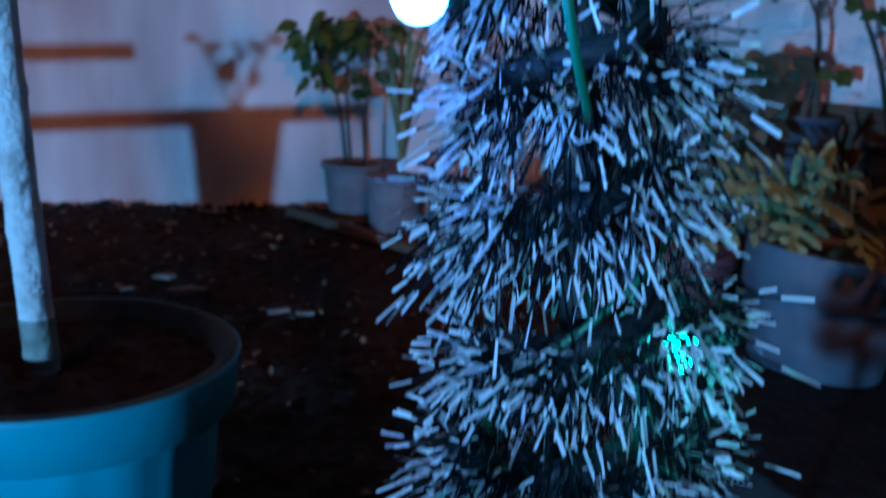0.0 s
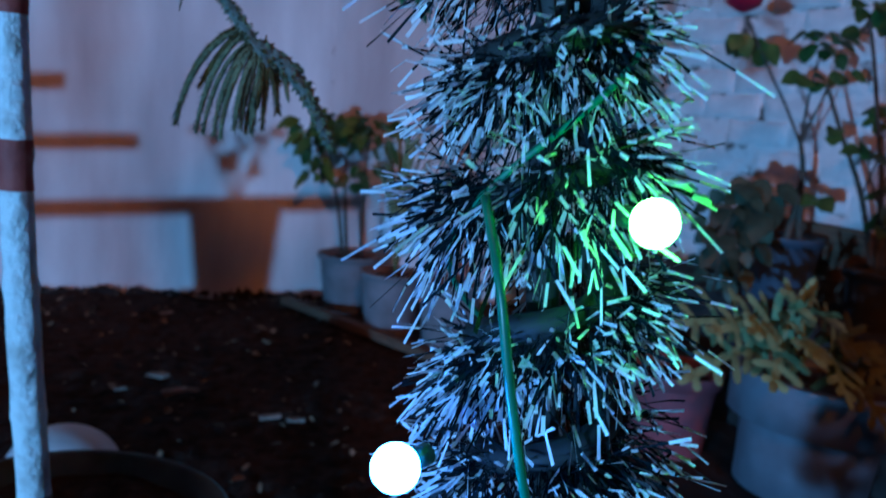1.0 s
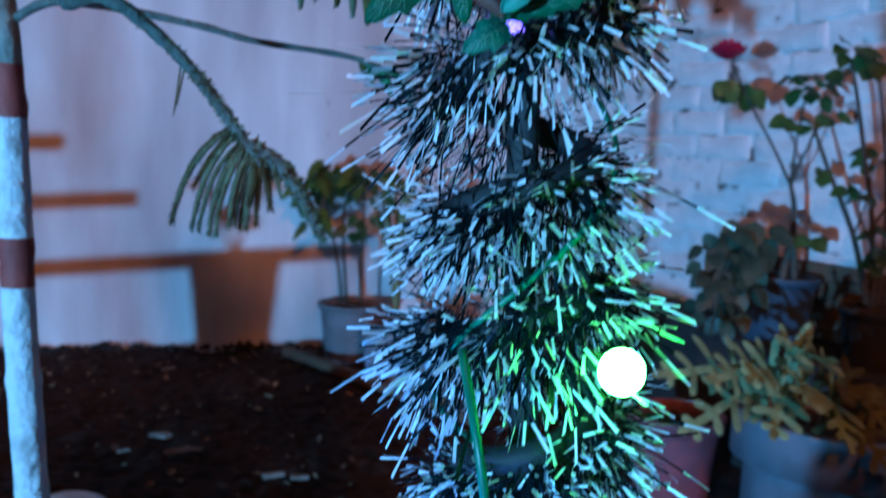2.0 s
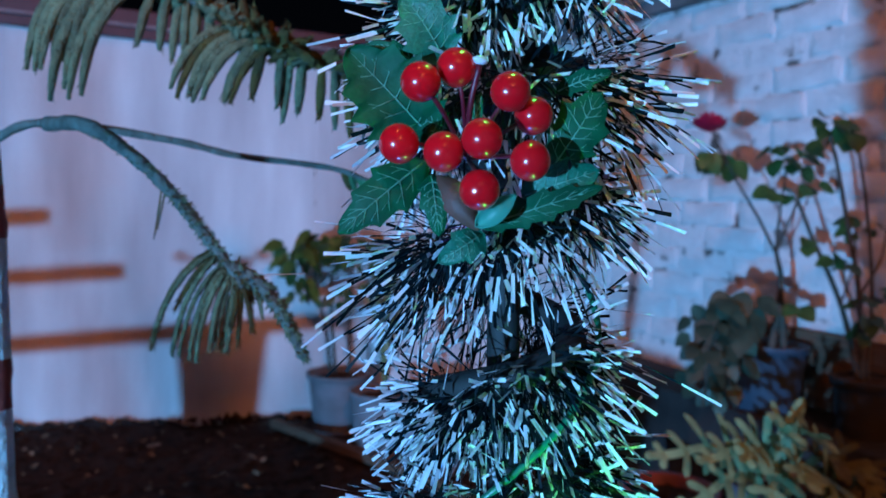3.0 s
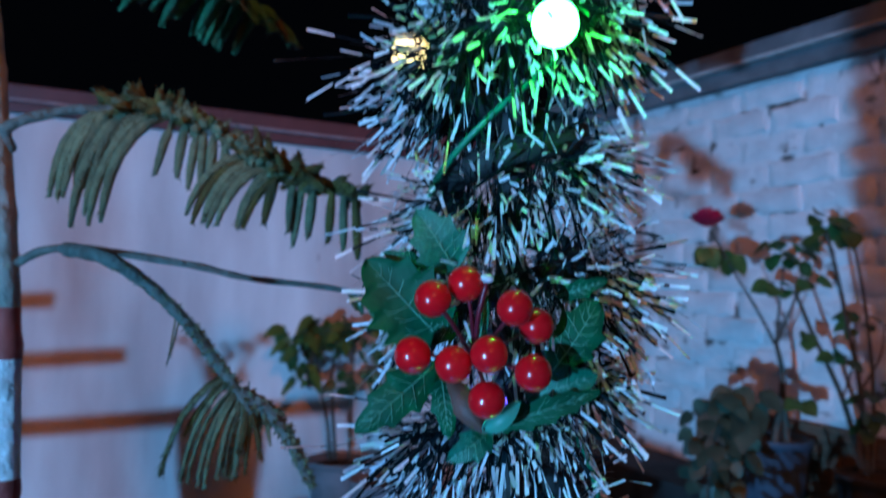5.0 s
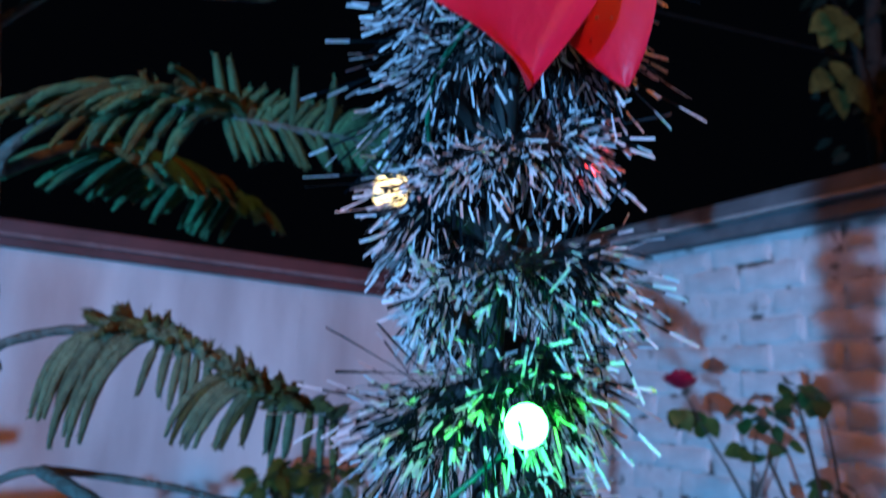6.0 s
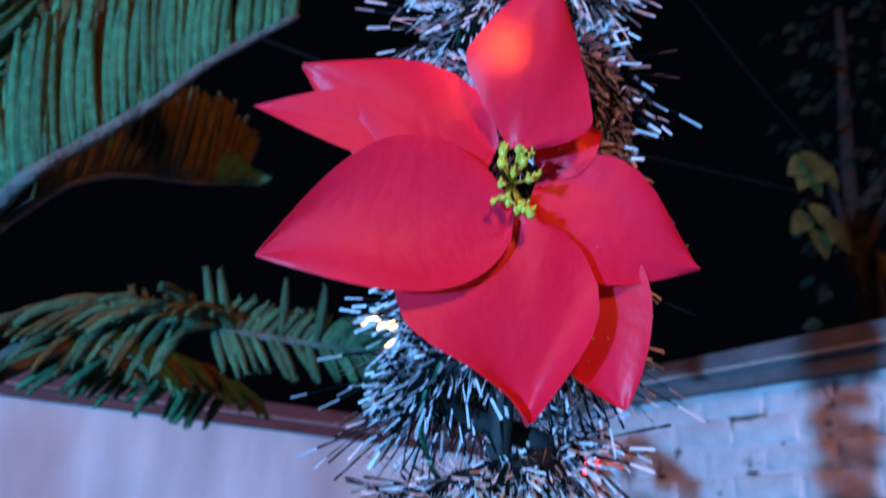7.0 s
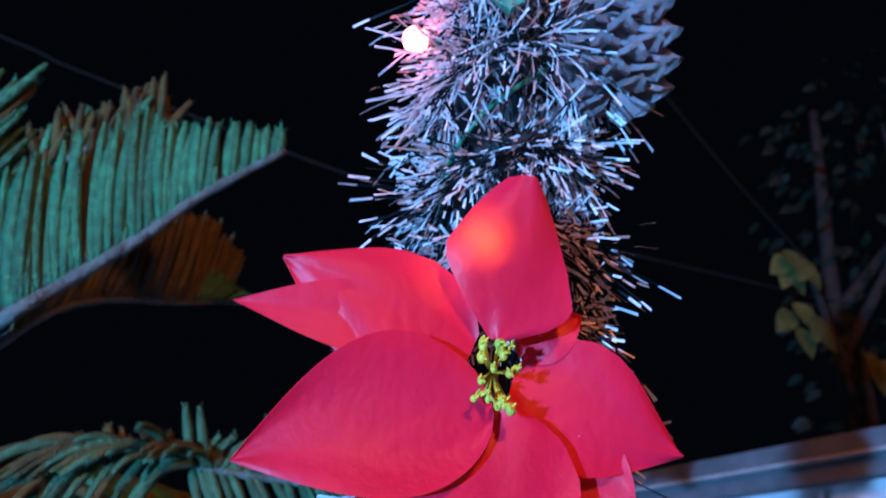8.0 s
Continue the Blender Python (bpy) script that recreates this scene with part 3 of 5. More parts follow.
# third whorl: a main branch and one that leans away behind it
frond([(-0.285, 0.47, 1.16), (-0.272, 0.45, 1.183), (-0.228, 0.44, 1.217), (-0.18, 0.44, 1.236), (-0.12, 0.44, 1.238), (-0.07, 0.442, 1.233), (0.013, 0.44, 1.229), (0.05, 0.44, 1.226)],
      [(0.29, 0.6, 34, (-0.75, -0.2, 0.35), (-0.65, -0.2, 0.45), 0.086, 0.1, (0.0, 0, -1.5), 0.08, 0.75), (0.36, 0.58, 10, (-0.5, -0.3, -0.4), (-0.3, -0.3, -0.6), 0.075, 0.065, (0.1, 0, -0.5), 0.12, 0.15),
       (0.5, 0.7, 16, (-0.5, -0.2, 0.3), (-0.1, -0.3, 0.2), 0.07, 0.06, (0.2, 0, -1.3), 0.15, 0.3), (0.64, 0.82, 4, (-0.35, -0.5, 0.8), (0.1, -0.4, 0.9), 0.064, 0.06, (-0.1, 0, 0.5), 0.08, 0.0),
       (0.66, 1.0, 26, (0.15, -0.1, 0.8), (0.4, -0.1, 0.7), 0.036, 0.034, (0.5, 0, -0.2), 0.12, 0.0), (0.64, 1.0, 20, (0.3, -0.15, -0.7), (0.5, -0.15, -0.6), 0.045, 0.036, (0.1, 0, -0.3), 0.12, 0.05),
       (0.42, 0.75, 60, (-0.3, 0.1, 0.5), (0.2, 0.1, 0.5), 0.026, 0.018, (0, 0, -0.4), 0.5, 0.92)], 0.0055, fat=1.35, green=M_NEEDLE_DULL)
frond([(-0.285, 0.48, 1.165), (-0.225, 0.57, 1.225), (-0.14, 0.7, 1.25), (-0.04, 0.83, 1.235)],
      [(0.35, 0.95, 26, (-0.75, -0.2, -0.2), (-0.35, -0.2, -0.7), 0.1, 0.07, (0, 0, -0.6), 0.12, 0.08), (0.35, 1.0, 26, (0.7, -0.2, 0.0), (0.75, -0.2, -0.4), 0.085, 0.05, (0, 0, -0.9), 0.12, 0.15),
       (0.4, 0.95, 30, (-0.2, -0.6, 0.1), (0.3, -0.6, -0.3), 0.07, 0.05, (0, 0, -0.8), 0.25, 0.1)], 0.0055, fat=1.7)
# top frond: close, standing branchlets like a comb
frond([(-0.315, 0.45, 1.29), (-0.263, 0.36, 1.318), (-0.229, 0.36, 1.354), (-0.173, 0.36, 1.411), (-0.133, 0.36, 1.459), (-0.063, 0.356, 1.523)],
      [(0.12, 0.62, 26, (-0.32, -0.04, 0.95), (-0.28, -0.04, 0.95), 0.13, 0.13, (0.15, 0, 0.6), 0.075, 0.0), (0.6, 0.99, 20, (-0.28, -0.04, 0.95), (-0.1, -0.04, 1), 0.125, 0.03, (0.12, 0, 0.6), 0.07, 0.0),
       (0.1, 0.6, 24, (-0.35, 0.2, 0.9), (-0.3, 0.2, 0.9), 0.14, 0.14, (0, 0, 0.6), 0.1, 0.5), (0.6, 0.9, 12, (-0.3, 0.2, 0.9), (-0.1, 0.2, 0.9), 0.1, 0.05, (0, 0, 0.6), 0.1, 0.5)], 0.0066, fat=1.62)
# browned frond that leans away behind it
frond([(-0.31, 0.48, 1.3), (-0.268, 0.56, 1.388), (-0.218, 0.62, 1.436), (-0.144, 0.75, 1.49), (-0.071, 0.789, 1.517)],
      [(0.15, 0.82, 110, (0.1, 0, 0.9), (0.05, 0, 1), 0.09, 0.13, (0, 0, 0.5), 0.13, 0.97), (0.8, 0.93, 26, (0.05, 0, 1), (0.3, 0, 0.9), 0.125, 0.075, (0, 0, 0.5), 0.1, 0.95),
       (0.82, 1.0, 16, (0.2, -0.2, 0.8), (0.8, -0.1, 0.3), 0.05, 0.028, (0.3, 0, 0), 0.1, 0.0)], 0.005, fat=1.7)
frond([(-0.335, 0.48, 1.36), (-0.32, 0.46, 1.43), (-0.28, 0.45, 1.5), (-0.22, 0.44, 1.55), (-0.17, 0.44, 1.575)],
      [(0.1, 0.95, 90, (-0.1, 0.0, 0.8), (0.1, 0, 0.7), 0.055, 0.05, (0, 0, 0.5), 0.45, 0.85)], 0.004, fat=1.4)
frond([(-0.33, 0.46, 1.33), (-0.34, 0.4, 1.37), (-0.335, 0.36, 1.41), (-0.33, 0.33, 1.46)],
      [(0.1, 1.0, 20, (0.75, -0.05, 0.5), (0.6, -0.05, 0.75), 0.1, 0.09, (0, 0, 0.5), 0.06, 0.05), (0.2, 1.0, 14, (0.4, 0.1, 0.8), (0.3, 0.1, 0.9), 0.09, 0.08, (0, 0, 0.4), 0.12, 0.3)], 0.005, fat=1.5)


# ---- the tinsel tree ----
AX_Z, AX_X = (0.55, 0.75, 0.9, 1.0, 1.15, 1.3, 1.5), (0.057, 0.034, 0.03, 0.027, 0.029, 0.035, 0.036)


def axis_at(z):
    return Vector((float(np.interp(z, AX_Z, AX_X)), 0.017, z))


tree = thing("christmas_tree", (0.03, 0.017, 0.0), "slim artificial christmas tree wound with white-tipped dark tinsel", "christmas tree")


def build_tinsel():
    r = np.random.RandomState(11)
    z0, z1, pitch = 0.16, 1.62, 0.05
    turns = (z1 - z0) / pitch
    count = 31000
    u = np.sort(r.rand(count))
    z = z0 + (z1 - z0) * u
    phi = 2 * np.pi * turns * u + 0.5 * np.sin(z * 21)
    flare = np.clip((0.66 - z) / 0.16, 0, 1) * 0.012 - np.clip((z - 1.45) / 0.17, 0, 1) * 0.02
    rc = 0.026 * np.interp(z, (0.5, 0.8, 0.92, 1.0, 1.3), (1.05, 0.92, 0.97, 1.1, 1.15)) + flare * 0.5 + 0.003 * np.sin(z * 37) + 0.002 * np.sin(z * 91)
    ax = np.interp(z, AX_Z, AX_X)
    fat = np.interp(z, (0.5, 0.8, 0.92, 1.0, 1.3, 1.5, 1.62), (0.97, 0.95, 0.99, 1.04, 1.14, 1.12, 0.8))
    rad = np.stack([np.cos(phi), np.sin(phi), np.zeros(count)], 1)
    tan = np.stack([-np.sin(phi), np.cos(phi), np.full(count, 0.25)], 1)
    tan /= np.linalg.norm(tan, axis=1)[:, None]
    up = np.cross(rad, tan)
    core = np.stack([ax, np.full(count, 0.017), z + 0.006 * np.sin(phi * 0.37) + 0.004 * r.randn(count)], 1) + rad * rc[:, None]
    tuft = np.arange(count) // 5
    tr_ = np.random.RandomState(5)
    n_t = tuft.max() + 1
    a = ((tr_.rand(n_t) - 0.5) * 2 * 0.95)[tuft] - 0.12 + 0.26 * r.randn(count)
    way = rad * np.cos(a)[:, None] + up * np.sin(a)[:, None] + tan * ((0.4 * tr_.randn(n_t))[tuft] + 0.15 * r.randn(count))[:, None] + 0.26 * r.randn(count, 3)
    crown = (z > 1.352 + 0.02 * r.randn(count)) & (r.rand(count) < 0.7)
    way += np.where(crown, 0.55, 0.0)[:, None] * r.randn(count, 3)
    way[:, 2] -= 0.28
    way /= np.linalg.norm(way, axis=1)[:, None]
    length = 0.0365 * fat * (0.7 + 0.38 * r.rand(count) ** 1.3) * (0.9 + 0.14 * np.sin(phi * 0.61 + 1.0))
    flowered = (z > 1.09) & (z < 1.31) & (way @ np.array([-0.26, -0.96, 0.0]) > 0.2)
    length = np.where(flowered, length * 0.6, length)
    side = np.cross(way, r.randn(count, 3))
    side /= np.linalg.norm(side, axis=1)[:, None]
    curl = 0.28 * r.randn(count, 3)
    curl[:, 2] -= 0.26
    half = 0.0007 * (0.75 + 0.4 * r.rand(count))
    length *= (0.8 + 0.3 * tr_.rand(n_t))[tuft]
    length *= np.where(r.rand(count) < 0.03, 1.08, 1.0)
    left = np.clip(-way[:, 0] * 1.3, 0, 1)
    length *= 1 - 0.6 * np.exp(-((z - 1.045) / 0.036) ** 2) * left + 0.3 * np.exp(-((z - 1.135) / 0.032) ** 2) * left
    tipf = 1 - 0.0052 * (0.75 + 0.5 * r.rand(count)) / length
    verts = np.zeros((count, 8, 3))
    twist = np.cross(way, side)
    for k, (s, w) in enumerate(((0.12, 0.3), (0.5, 0.34), (None, 0.95), (1.0, 1.1))):
        f = tipf if s is None else np.full(count, s)
        c = core + way * (length * f)[:, None] + curl * (length * f * f)[:, None]
        ang = (1 - f) * 1.2
        sd = side * np.cos(ang)[:, None] + twist * np.sin(ang)[:, None]
        verts[:, 2 * k] = c - sd * (half * w)[:, None]
        verts[:, 2 * k + 1] = c + sd * (half * w)[:, None]
    faces = []
    base = np.arange(count) * 8
    for k in range(3):
        faces.append(np.stack([base + 2 * k, base + 2 * k + 1, base + 2 * k + 3, base + 2 * k + 2], 1))
    faces = np.stack(faces, 1).reshape(-1, 4)
    me = bpy.data.meshes.new("tinsel")
    me.from_pydata(verts.reshape(-1, 3).tolist(), [], faces.tolist())
    me.materials.append(M_TINSEL)
    me.materials.append(M_TIP)
    me.polygons.foreach_set("material_index", np.stack([np.zeros(count), crown, crown | (r.rand(count) < 0.82)], 1).reshape(-1).astype(np.int32))
    ob = new("tinsel", me)
    ob.parent = tree
    ob.matrix_parent_inverse = Matrix.Translation(-tree.location)
    tagged(ob, "dark glossy tinsel strips with white tips", kind="stuff")


build_tinsel()


def tree_part(name, bm, material, label=""):
    ob = part(name, bm, material, tree, label)
    ob.matrix_parent_inverse = Matrix.Translation(-tree.location)
    return ob


bm = bmesh.new()
tube(bm, [axis_at(z) for z in np.linspace(0.0, 1.62, 20)], lambda s: 0.007 * (1.1 - 0.4 * s), 12)
tree_part("pole", bm, M_POLE)
bm = bmesh.new()
path = [axis_at(0.16 + 1.46 * i / 900) + Vector((math.cos(2 * math.pi * 29.2 * i / 900), math.sin(2 * math.pi * 29.2 * i / 900), 0)) * 0.026 for i in range(901)]
tube(bm, path, 0.006, 6)
tree_part("garland_core", bm, M_POLE)
bm = bmesh.new()
lathe(bm, [(0.001, 0.0), (0.11, 0.0), (0.11, 0.012), (0.1, 0.02), (0.03, 0.03), (0.02, 0.07)], 32, (0.036, 0.017, 0))
tree_part("stand", bm, M_POLE)


# ---- fairy lights ----
lights = thing("fairy_lights", (0.03, 0.017, 0.16), "string of round coloured fairy lights wound round the tree", "fairy lights")


def fairy_part(name, bm, material, parent=None, label=""):
    ob = part(name, bm, material, parent or lights, label)
    if not parent:
        ob.matrix_parent_inverse = Matrix.Translation(-lights.location)
    return ob


BULBS = [((0.048, -0.05, 0.739), (0.1, 1.0, 0.09), 85, "lit green bulb"), ((-0.026, -0.044, 0.658), (0.03, 0.2, 1.0), 220, "lit blue bulb"), ((0.097, 0.01, 0.534), (0.02, 0.8, 0.8), 70, "lit turquoise bulb"),
         ((0.019, -0.05, 0.982), (0.055, 1.0, 0.07), 90, "lit green bulb"), ((-0.0024, -0.0528, 1.2622), (1.0, 0.66, 0.14), 13, "lit amber bulb"), ((-0.0215, 0.023, 1.4215), (1.0, 0.05, 0.04), 34, "lit red bulb"),
         ((0.02, 0.0, 0.851), (0.14, 0.08, 1.0), 6, "lit violet bulb deep in the tinsel"), ((0.076, 0.022, 1.104), (1.0, 0.03, 0.04), 12, "lit red bulb deep in the tinsel")]
for i, (place, colour, power, text) in enumerate(BULBS):
    p = Vector(place)
    out = (p - axis_at(p.z)).normalized()
    bm = bmesh.new()
    bmesh.ops.create_uvsphere(bm, u_segments=20, v_segments=14, radius=0.0045 if "deep" in text else 0.0078)
    bmesh.ops.translate(bm, verts=bm.verts, vec=p)
    ball = fairy_part("bulb", bm, glow("bulb_glow", colour, power), None, text)
    bm = bmesh.new()
    if "amber" in text:
        tube(bm, [p - out * 0.018, p - out * 0.012, p - out * 0.006, p + out * 0.0015], lambda q: 0.0042 + 0.0044 * min(1.0, q * 1.6), 16)
    else:
        tube(bm, [p - out * 0.016, p - out * 0.006], 0.0038, 10)
    fairy_part("socket", bm, M_SOCKET, ball)
    bpy.context.view_layer.update()
    ball.children[0].matrix_parent_inverse = ball.matrix_world.inverted()
bm = bmesh.new()
cable = [axis_at(0.2 + 1.3 * i / 300) + Vector((math.cos(6.0 + 40 * i / 300), math.sin(6.0 + 40 * i / 300), 0)) * 0.036 for i in range(301)]
tube(bm, cable, 0.0014, 5)
fairy_part("cable", bm, M_WIRE)
bm = bmesh.new()
tube(bm, smooth_path([(-0.001, -0.03, 0.742), (0.0, -0.05, 0.718), (0.006, -0.053, 0.684), (0.015, -0.052, 0.649), (0.027, -0.04, 0.627)], 20), 0.0016, 6)
fairy_part("loose_cable", bm, M_WIRE)


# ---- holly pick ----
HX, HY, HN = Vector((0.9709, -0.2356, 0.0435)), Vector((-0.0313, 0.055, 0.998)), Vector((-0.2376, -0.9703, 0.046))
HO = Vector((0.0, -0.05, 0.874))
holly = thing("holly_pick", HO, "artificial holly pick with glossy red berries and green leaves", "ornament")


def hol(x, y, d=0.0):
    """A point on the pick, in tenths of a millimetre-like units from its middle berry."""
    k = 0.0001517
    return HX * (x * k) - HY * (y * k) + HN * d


def blade(base, tip, half, lift, spikes, cup, parent, mtl, name="leaf", bend=0.0, profile=None, rows=18, frame_of=None, cols=3, ripple=0.0, seed=0.0):
    """A leaf between two points (local), with a lobed outline and a raised midrib."""
    X, Y, N = frame_of
    along = tip - base
    length = along.length
    a = along.normalized()
    s_ = N.cross(a).normalized()
    n_ = a.cross(s_).normalized()
    if n_.dot(N) < 0:
        n_ = -n_
    bm = bmesh.new()
    grid = []
    for i in range(rows + 1):
        s = i / rows
        if profile:
            w = profile(s)
            w = (half * w[0], half * w[1]) if isinstance(w, tuple) else half * w
        else:
            w = half * (math.sin(math.pi * s ** 0.85) ** 0.75 if 0 < s < 1 else 0.02)
            if spikes:
                ph = (s * spikes) % 1.0
                w *= 0.66 + 0.5 * ph ** 1.5
        wl, wr = w if isinstance(w, tuple) else (w, w)
        row = []
        for c in range(-cols, cols + 1):
            v = c / cols
            p = base + a * (length * s) + s_ * ((wl if v > 0 else wr) * v)
            p += n_ * (lift * math.sin(math.pi * s) - bend * s * s + cup * v * v * half + ripple * half * math.sin(5 * s + 3 * v + seed) * abs(v))
            if profile and c == 0:
                p -= n_ * (0.0006 * math.sin(math.pi * s))
            row.append(bm.verts.new(p))
        grid.append(row)
    for i in range(rows):
        for c in range(2 * cols):
            bm.faces.new((grid[i][c], grid[i][c + 1], grid[i + 1][c + 1], grid[i + 1][c]))
    for e in bm.edges:
        e.smooth = not e.is_boundary
    ob = part(name, bm, mtl, parent)
    so = ob.modifiers.new("thick", "SOLIDIFY")
    so.thickness = 0.0003
    return ob, a, s_, n_, length


HF = (HX, HY, HN)
LEAVES = [((772, 275), (600, 94), 100, -0.007, 5, 0.16, 0.85), ((800, 116), (714, -16), 68, -0.006, 4, 0.1, 0.8), ((735, 108), (640, 76), 24, -0.012, 3, 0.1, 0.85), ((758, 322), (584, 466), 58, -0.001, 4, -0.2, 0.72),
          ((768, 352), (782, 470), 34, 0.003, 3, -0.2, 0.8), ((1008, 348), (1112, 190), 62, -0.004, 4, -0.2, 1.1), ((1030, 176), (1140, 140), 26, -0.009, 3, 0.2, 0.85), ((952, 396), (1104, 346), 56, -0.002, 4, 0.2, 0.8),
          ((862, 458), (1108, 380), 34, 0.001, 5, 0.2, 0.85), ((872, 470), (780, 528), 40, -0.002, 3, 0.15, 0.8), ((850, 290), (872, 176), 14, -0.012, 0, 0.1, 0.85), ((800, 250), (732, 232), 40, -0.01, 3, 0.1, 0.85)]


def holly_outline(spikes, lean):
    """Half width along the leaf: a full body with hooked points and scooped edges between them."""
    def f(s):
        if s <= 0 or s >= 1:
            return 0.02
        body = math.sin(math.pi * s ** lean) ** 0.7
        if not spikes:
            return body
        ph = (s * spikes + 0.15) % 1.0
        return body * (0.74 + 0.34 * ph ** 2.2)
    return f


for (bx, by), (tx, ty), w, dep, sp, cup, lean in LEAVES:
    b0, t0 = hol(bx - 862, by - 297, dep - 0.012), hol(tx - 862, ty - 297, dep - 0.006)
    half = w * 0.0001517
    ob, a, s_, n_, ln = blade(b0, t0, half, 0.004, 0, cup, holly, M_SATIN_LIT if (tx, ty) in ((714, -16), (1104, 346), (780, 528)) else M_HOLLY, frame_of=HF, bend=0.002, profile=holly_outline(sp, lean), rows=30, ripple=0.06, seed=bx * 0.1)
    bm = bmesh.new()
    tube(bm, [b0 + a * (ln * q) + n_ * (0.004 * math.sin(math.pi * q) - 0.002 * q * q + 0.0003) for q in np.linspace(0.05, 0.95, 10)], lambda s: 0.0003 * (1.1 - s), 4)
    for k, q in enumerate((0.18, 0.32, 0.45, 0.58, 0.7, 0.8)):
        for sg in (-1, 1):
            wide = half * holly_outline(sp, lean)(min(0.95, q + 0.1)) * 0.8
            def on(u, v):
                """A point at u along the leaf and v of its half width across."""
                return b0 + a * (ln * u) + s_ * (sg * v) + n_ * (0.004 * math.sin(math.pi * u) - 0.002 * u * u + cup * (v / half) ** 2 * half + 0.0004)
            tube(bm, [on(q + 0.11 * e, wide * e) for e in (0, 0.35, 0.7, 1.0)], lambda s: 0.00014 * (1.3 - s), 3)
            tube(bm, [on(q + 0.05, wide * 0.45), on(q + 0.12, wide * 0.62), on(q + 0.15, wide * 0.66)], 0.00009, 3)
    part("vein", bm, M_VEIN, ob, "fine pale veins")
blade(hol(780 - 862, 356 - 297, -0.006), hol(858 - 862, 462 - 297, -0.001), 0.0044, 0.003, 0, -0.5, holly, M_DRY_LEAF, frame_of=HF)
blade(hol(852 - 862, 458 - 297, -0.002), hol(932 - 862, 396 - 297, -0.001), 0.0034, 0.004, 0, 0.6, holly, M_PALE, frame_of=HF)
# a bare wire end with a dab of white glue
bm = bmesh.new()
tube(bm, smooth_path([hol(-20, 20, -0.015), hol(-18, -70, -0.002), hol(0, -150, 0.002)], 10), 0.0009, 6)
part("berry_stem", bm, M_BERRY_STEM, holly)
bm = bmesh.new()
bmesh.ops.create_uvsphere(bm, u_segments=12, v_segments=8, radius=0.0016)
for v in bm.verts:
    v.co = Vector((v.co.x * 1.5, v.co.y, v.co.z * 0.8)) * (1 + 0.35 * noise.noise(v.co * 900)) + hol(2, -156, 0.002)
part("glue", bm, M_DOME, holly, "dab of white glue")
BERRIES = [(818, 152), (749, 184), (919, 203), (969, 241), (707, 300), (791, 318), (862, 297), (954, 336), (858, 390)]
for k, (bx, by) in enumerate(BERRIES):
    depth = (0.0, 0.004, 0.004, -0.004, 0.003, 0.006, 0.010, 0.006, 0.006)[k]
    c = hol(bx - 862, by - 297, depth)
    bm = bmesh.new()
    bmesh.ops.create_uvsphere(bm, u_segments=28, v_segments=18, radius=0.0059)
    for v in bm.verts:
        v.co *= 1 + 0.015 * noise.noise(v.co * 200 + Vector((k, 0, 0)))
        v.co += c
    part("berry", bm, M_BERRY, holly)
    bm = bmesh.new()
    tube(bm, smooth_path([c, c * 0.6 + hol(-15, 10, -0.004) * 0.4, hol(-20, 20, -0.015)], 8), 0.0007, 6)
    part("berry_stem", bm, M_BERRY_STEM, holly)
# one more leaf low on the tree, and a turquoise-lit one at its top
low = thing("holly_leaf", (-0.017, -0.05, 0.487), "loose green artificial leaf tucked low in the tinsel", "ornament")
blade(Vector((0.004, 0.03, -0.02)), Vector((0.004, -0.002, 0.03)), 0.011, 0.002, 0, 0.2, low, M_PALE, frame_of=HF)
topleaf = thing("holly_leaf", (0.01, -0.033, 1.445), "pale green artificial leaf near the top of the tree", "ornament")
blade(Vector((0.0, 0.02, 0.04)), Vector((0.0, -0.01, -0.05)), 0.03, 0.002, 0, 0.2, topleaf, M_PALE, frame_of=HF)

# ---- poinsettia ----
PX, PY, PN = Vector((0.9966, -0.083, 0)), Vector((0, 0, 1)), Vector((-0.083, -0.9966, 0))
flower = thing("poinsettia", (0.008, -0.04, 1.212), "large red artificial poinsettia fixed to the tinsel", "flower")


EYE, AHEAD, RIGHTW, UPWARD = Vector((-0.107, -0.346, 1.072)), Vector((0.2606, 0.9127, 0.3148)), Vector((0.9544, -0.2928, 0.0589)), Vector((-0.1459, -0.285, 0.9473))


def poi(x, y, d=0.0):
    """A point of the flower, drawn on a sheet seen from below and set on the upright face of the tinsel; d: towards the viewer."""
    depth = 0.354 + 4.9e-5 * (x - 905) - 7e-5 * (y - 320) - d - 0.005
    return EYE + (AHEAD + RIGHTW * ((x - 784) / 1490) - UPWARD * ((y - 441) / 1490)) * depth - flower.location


def petal_profile(wide, point):
    def f(s):
        if s <= 0:
            return 0.12
        body = math.sin(math.pi * min(1.0, s ** wide)) ** 0.8 if s < 1 else 0.0
        return max(0.015, 0.12 * (1 - s) + body * (1 - point * s ** 4))
    return f


def blunt_profile(s):
    """Leaning, four-cornered petal: wide high on one edge and low on the other."""
    return (float(np.interp(s, (0, 0.2, 0.4, 0.52, 0.75, 0.9, 1), (0.1, 0.6, 0.95, 1.0, 0.72, 0.47, 0.24))),
            float(np.interp(s, (0, 0.1, 0.2, 0.27, 0.5, 0.75, 0.92, 1), (0.1, 0.7, 1.0, 1.06, 0.9, 0.64, 0.4, 0.22))))


def cusp_profile(s):
    return float(np.interp(s, (0, 0.08, 0.18, 0.35, 0.5, 0.62, 0.74, 0.86, 0.95, 1), (0.3, 0.66, 0.88, 1.0, 0.95, 0.8, 0.57, 0.32, 0.12, 0.015)))


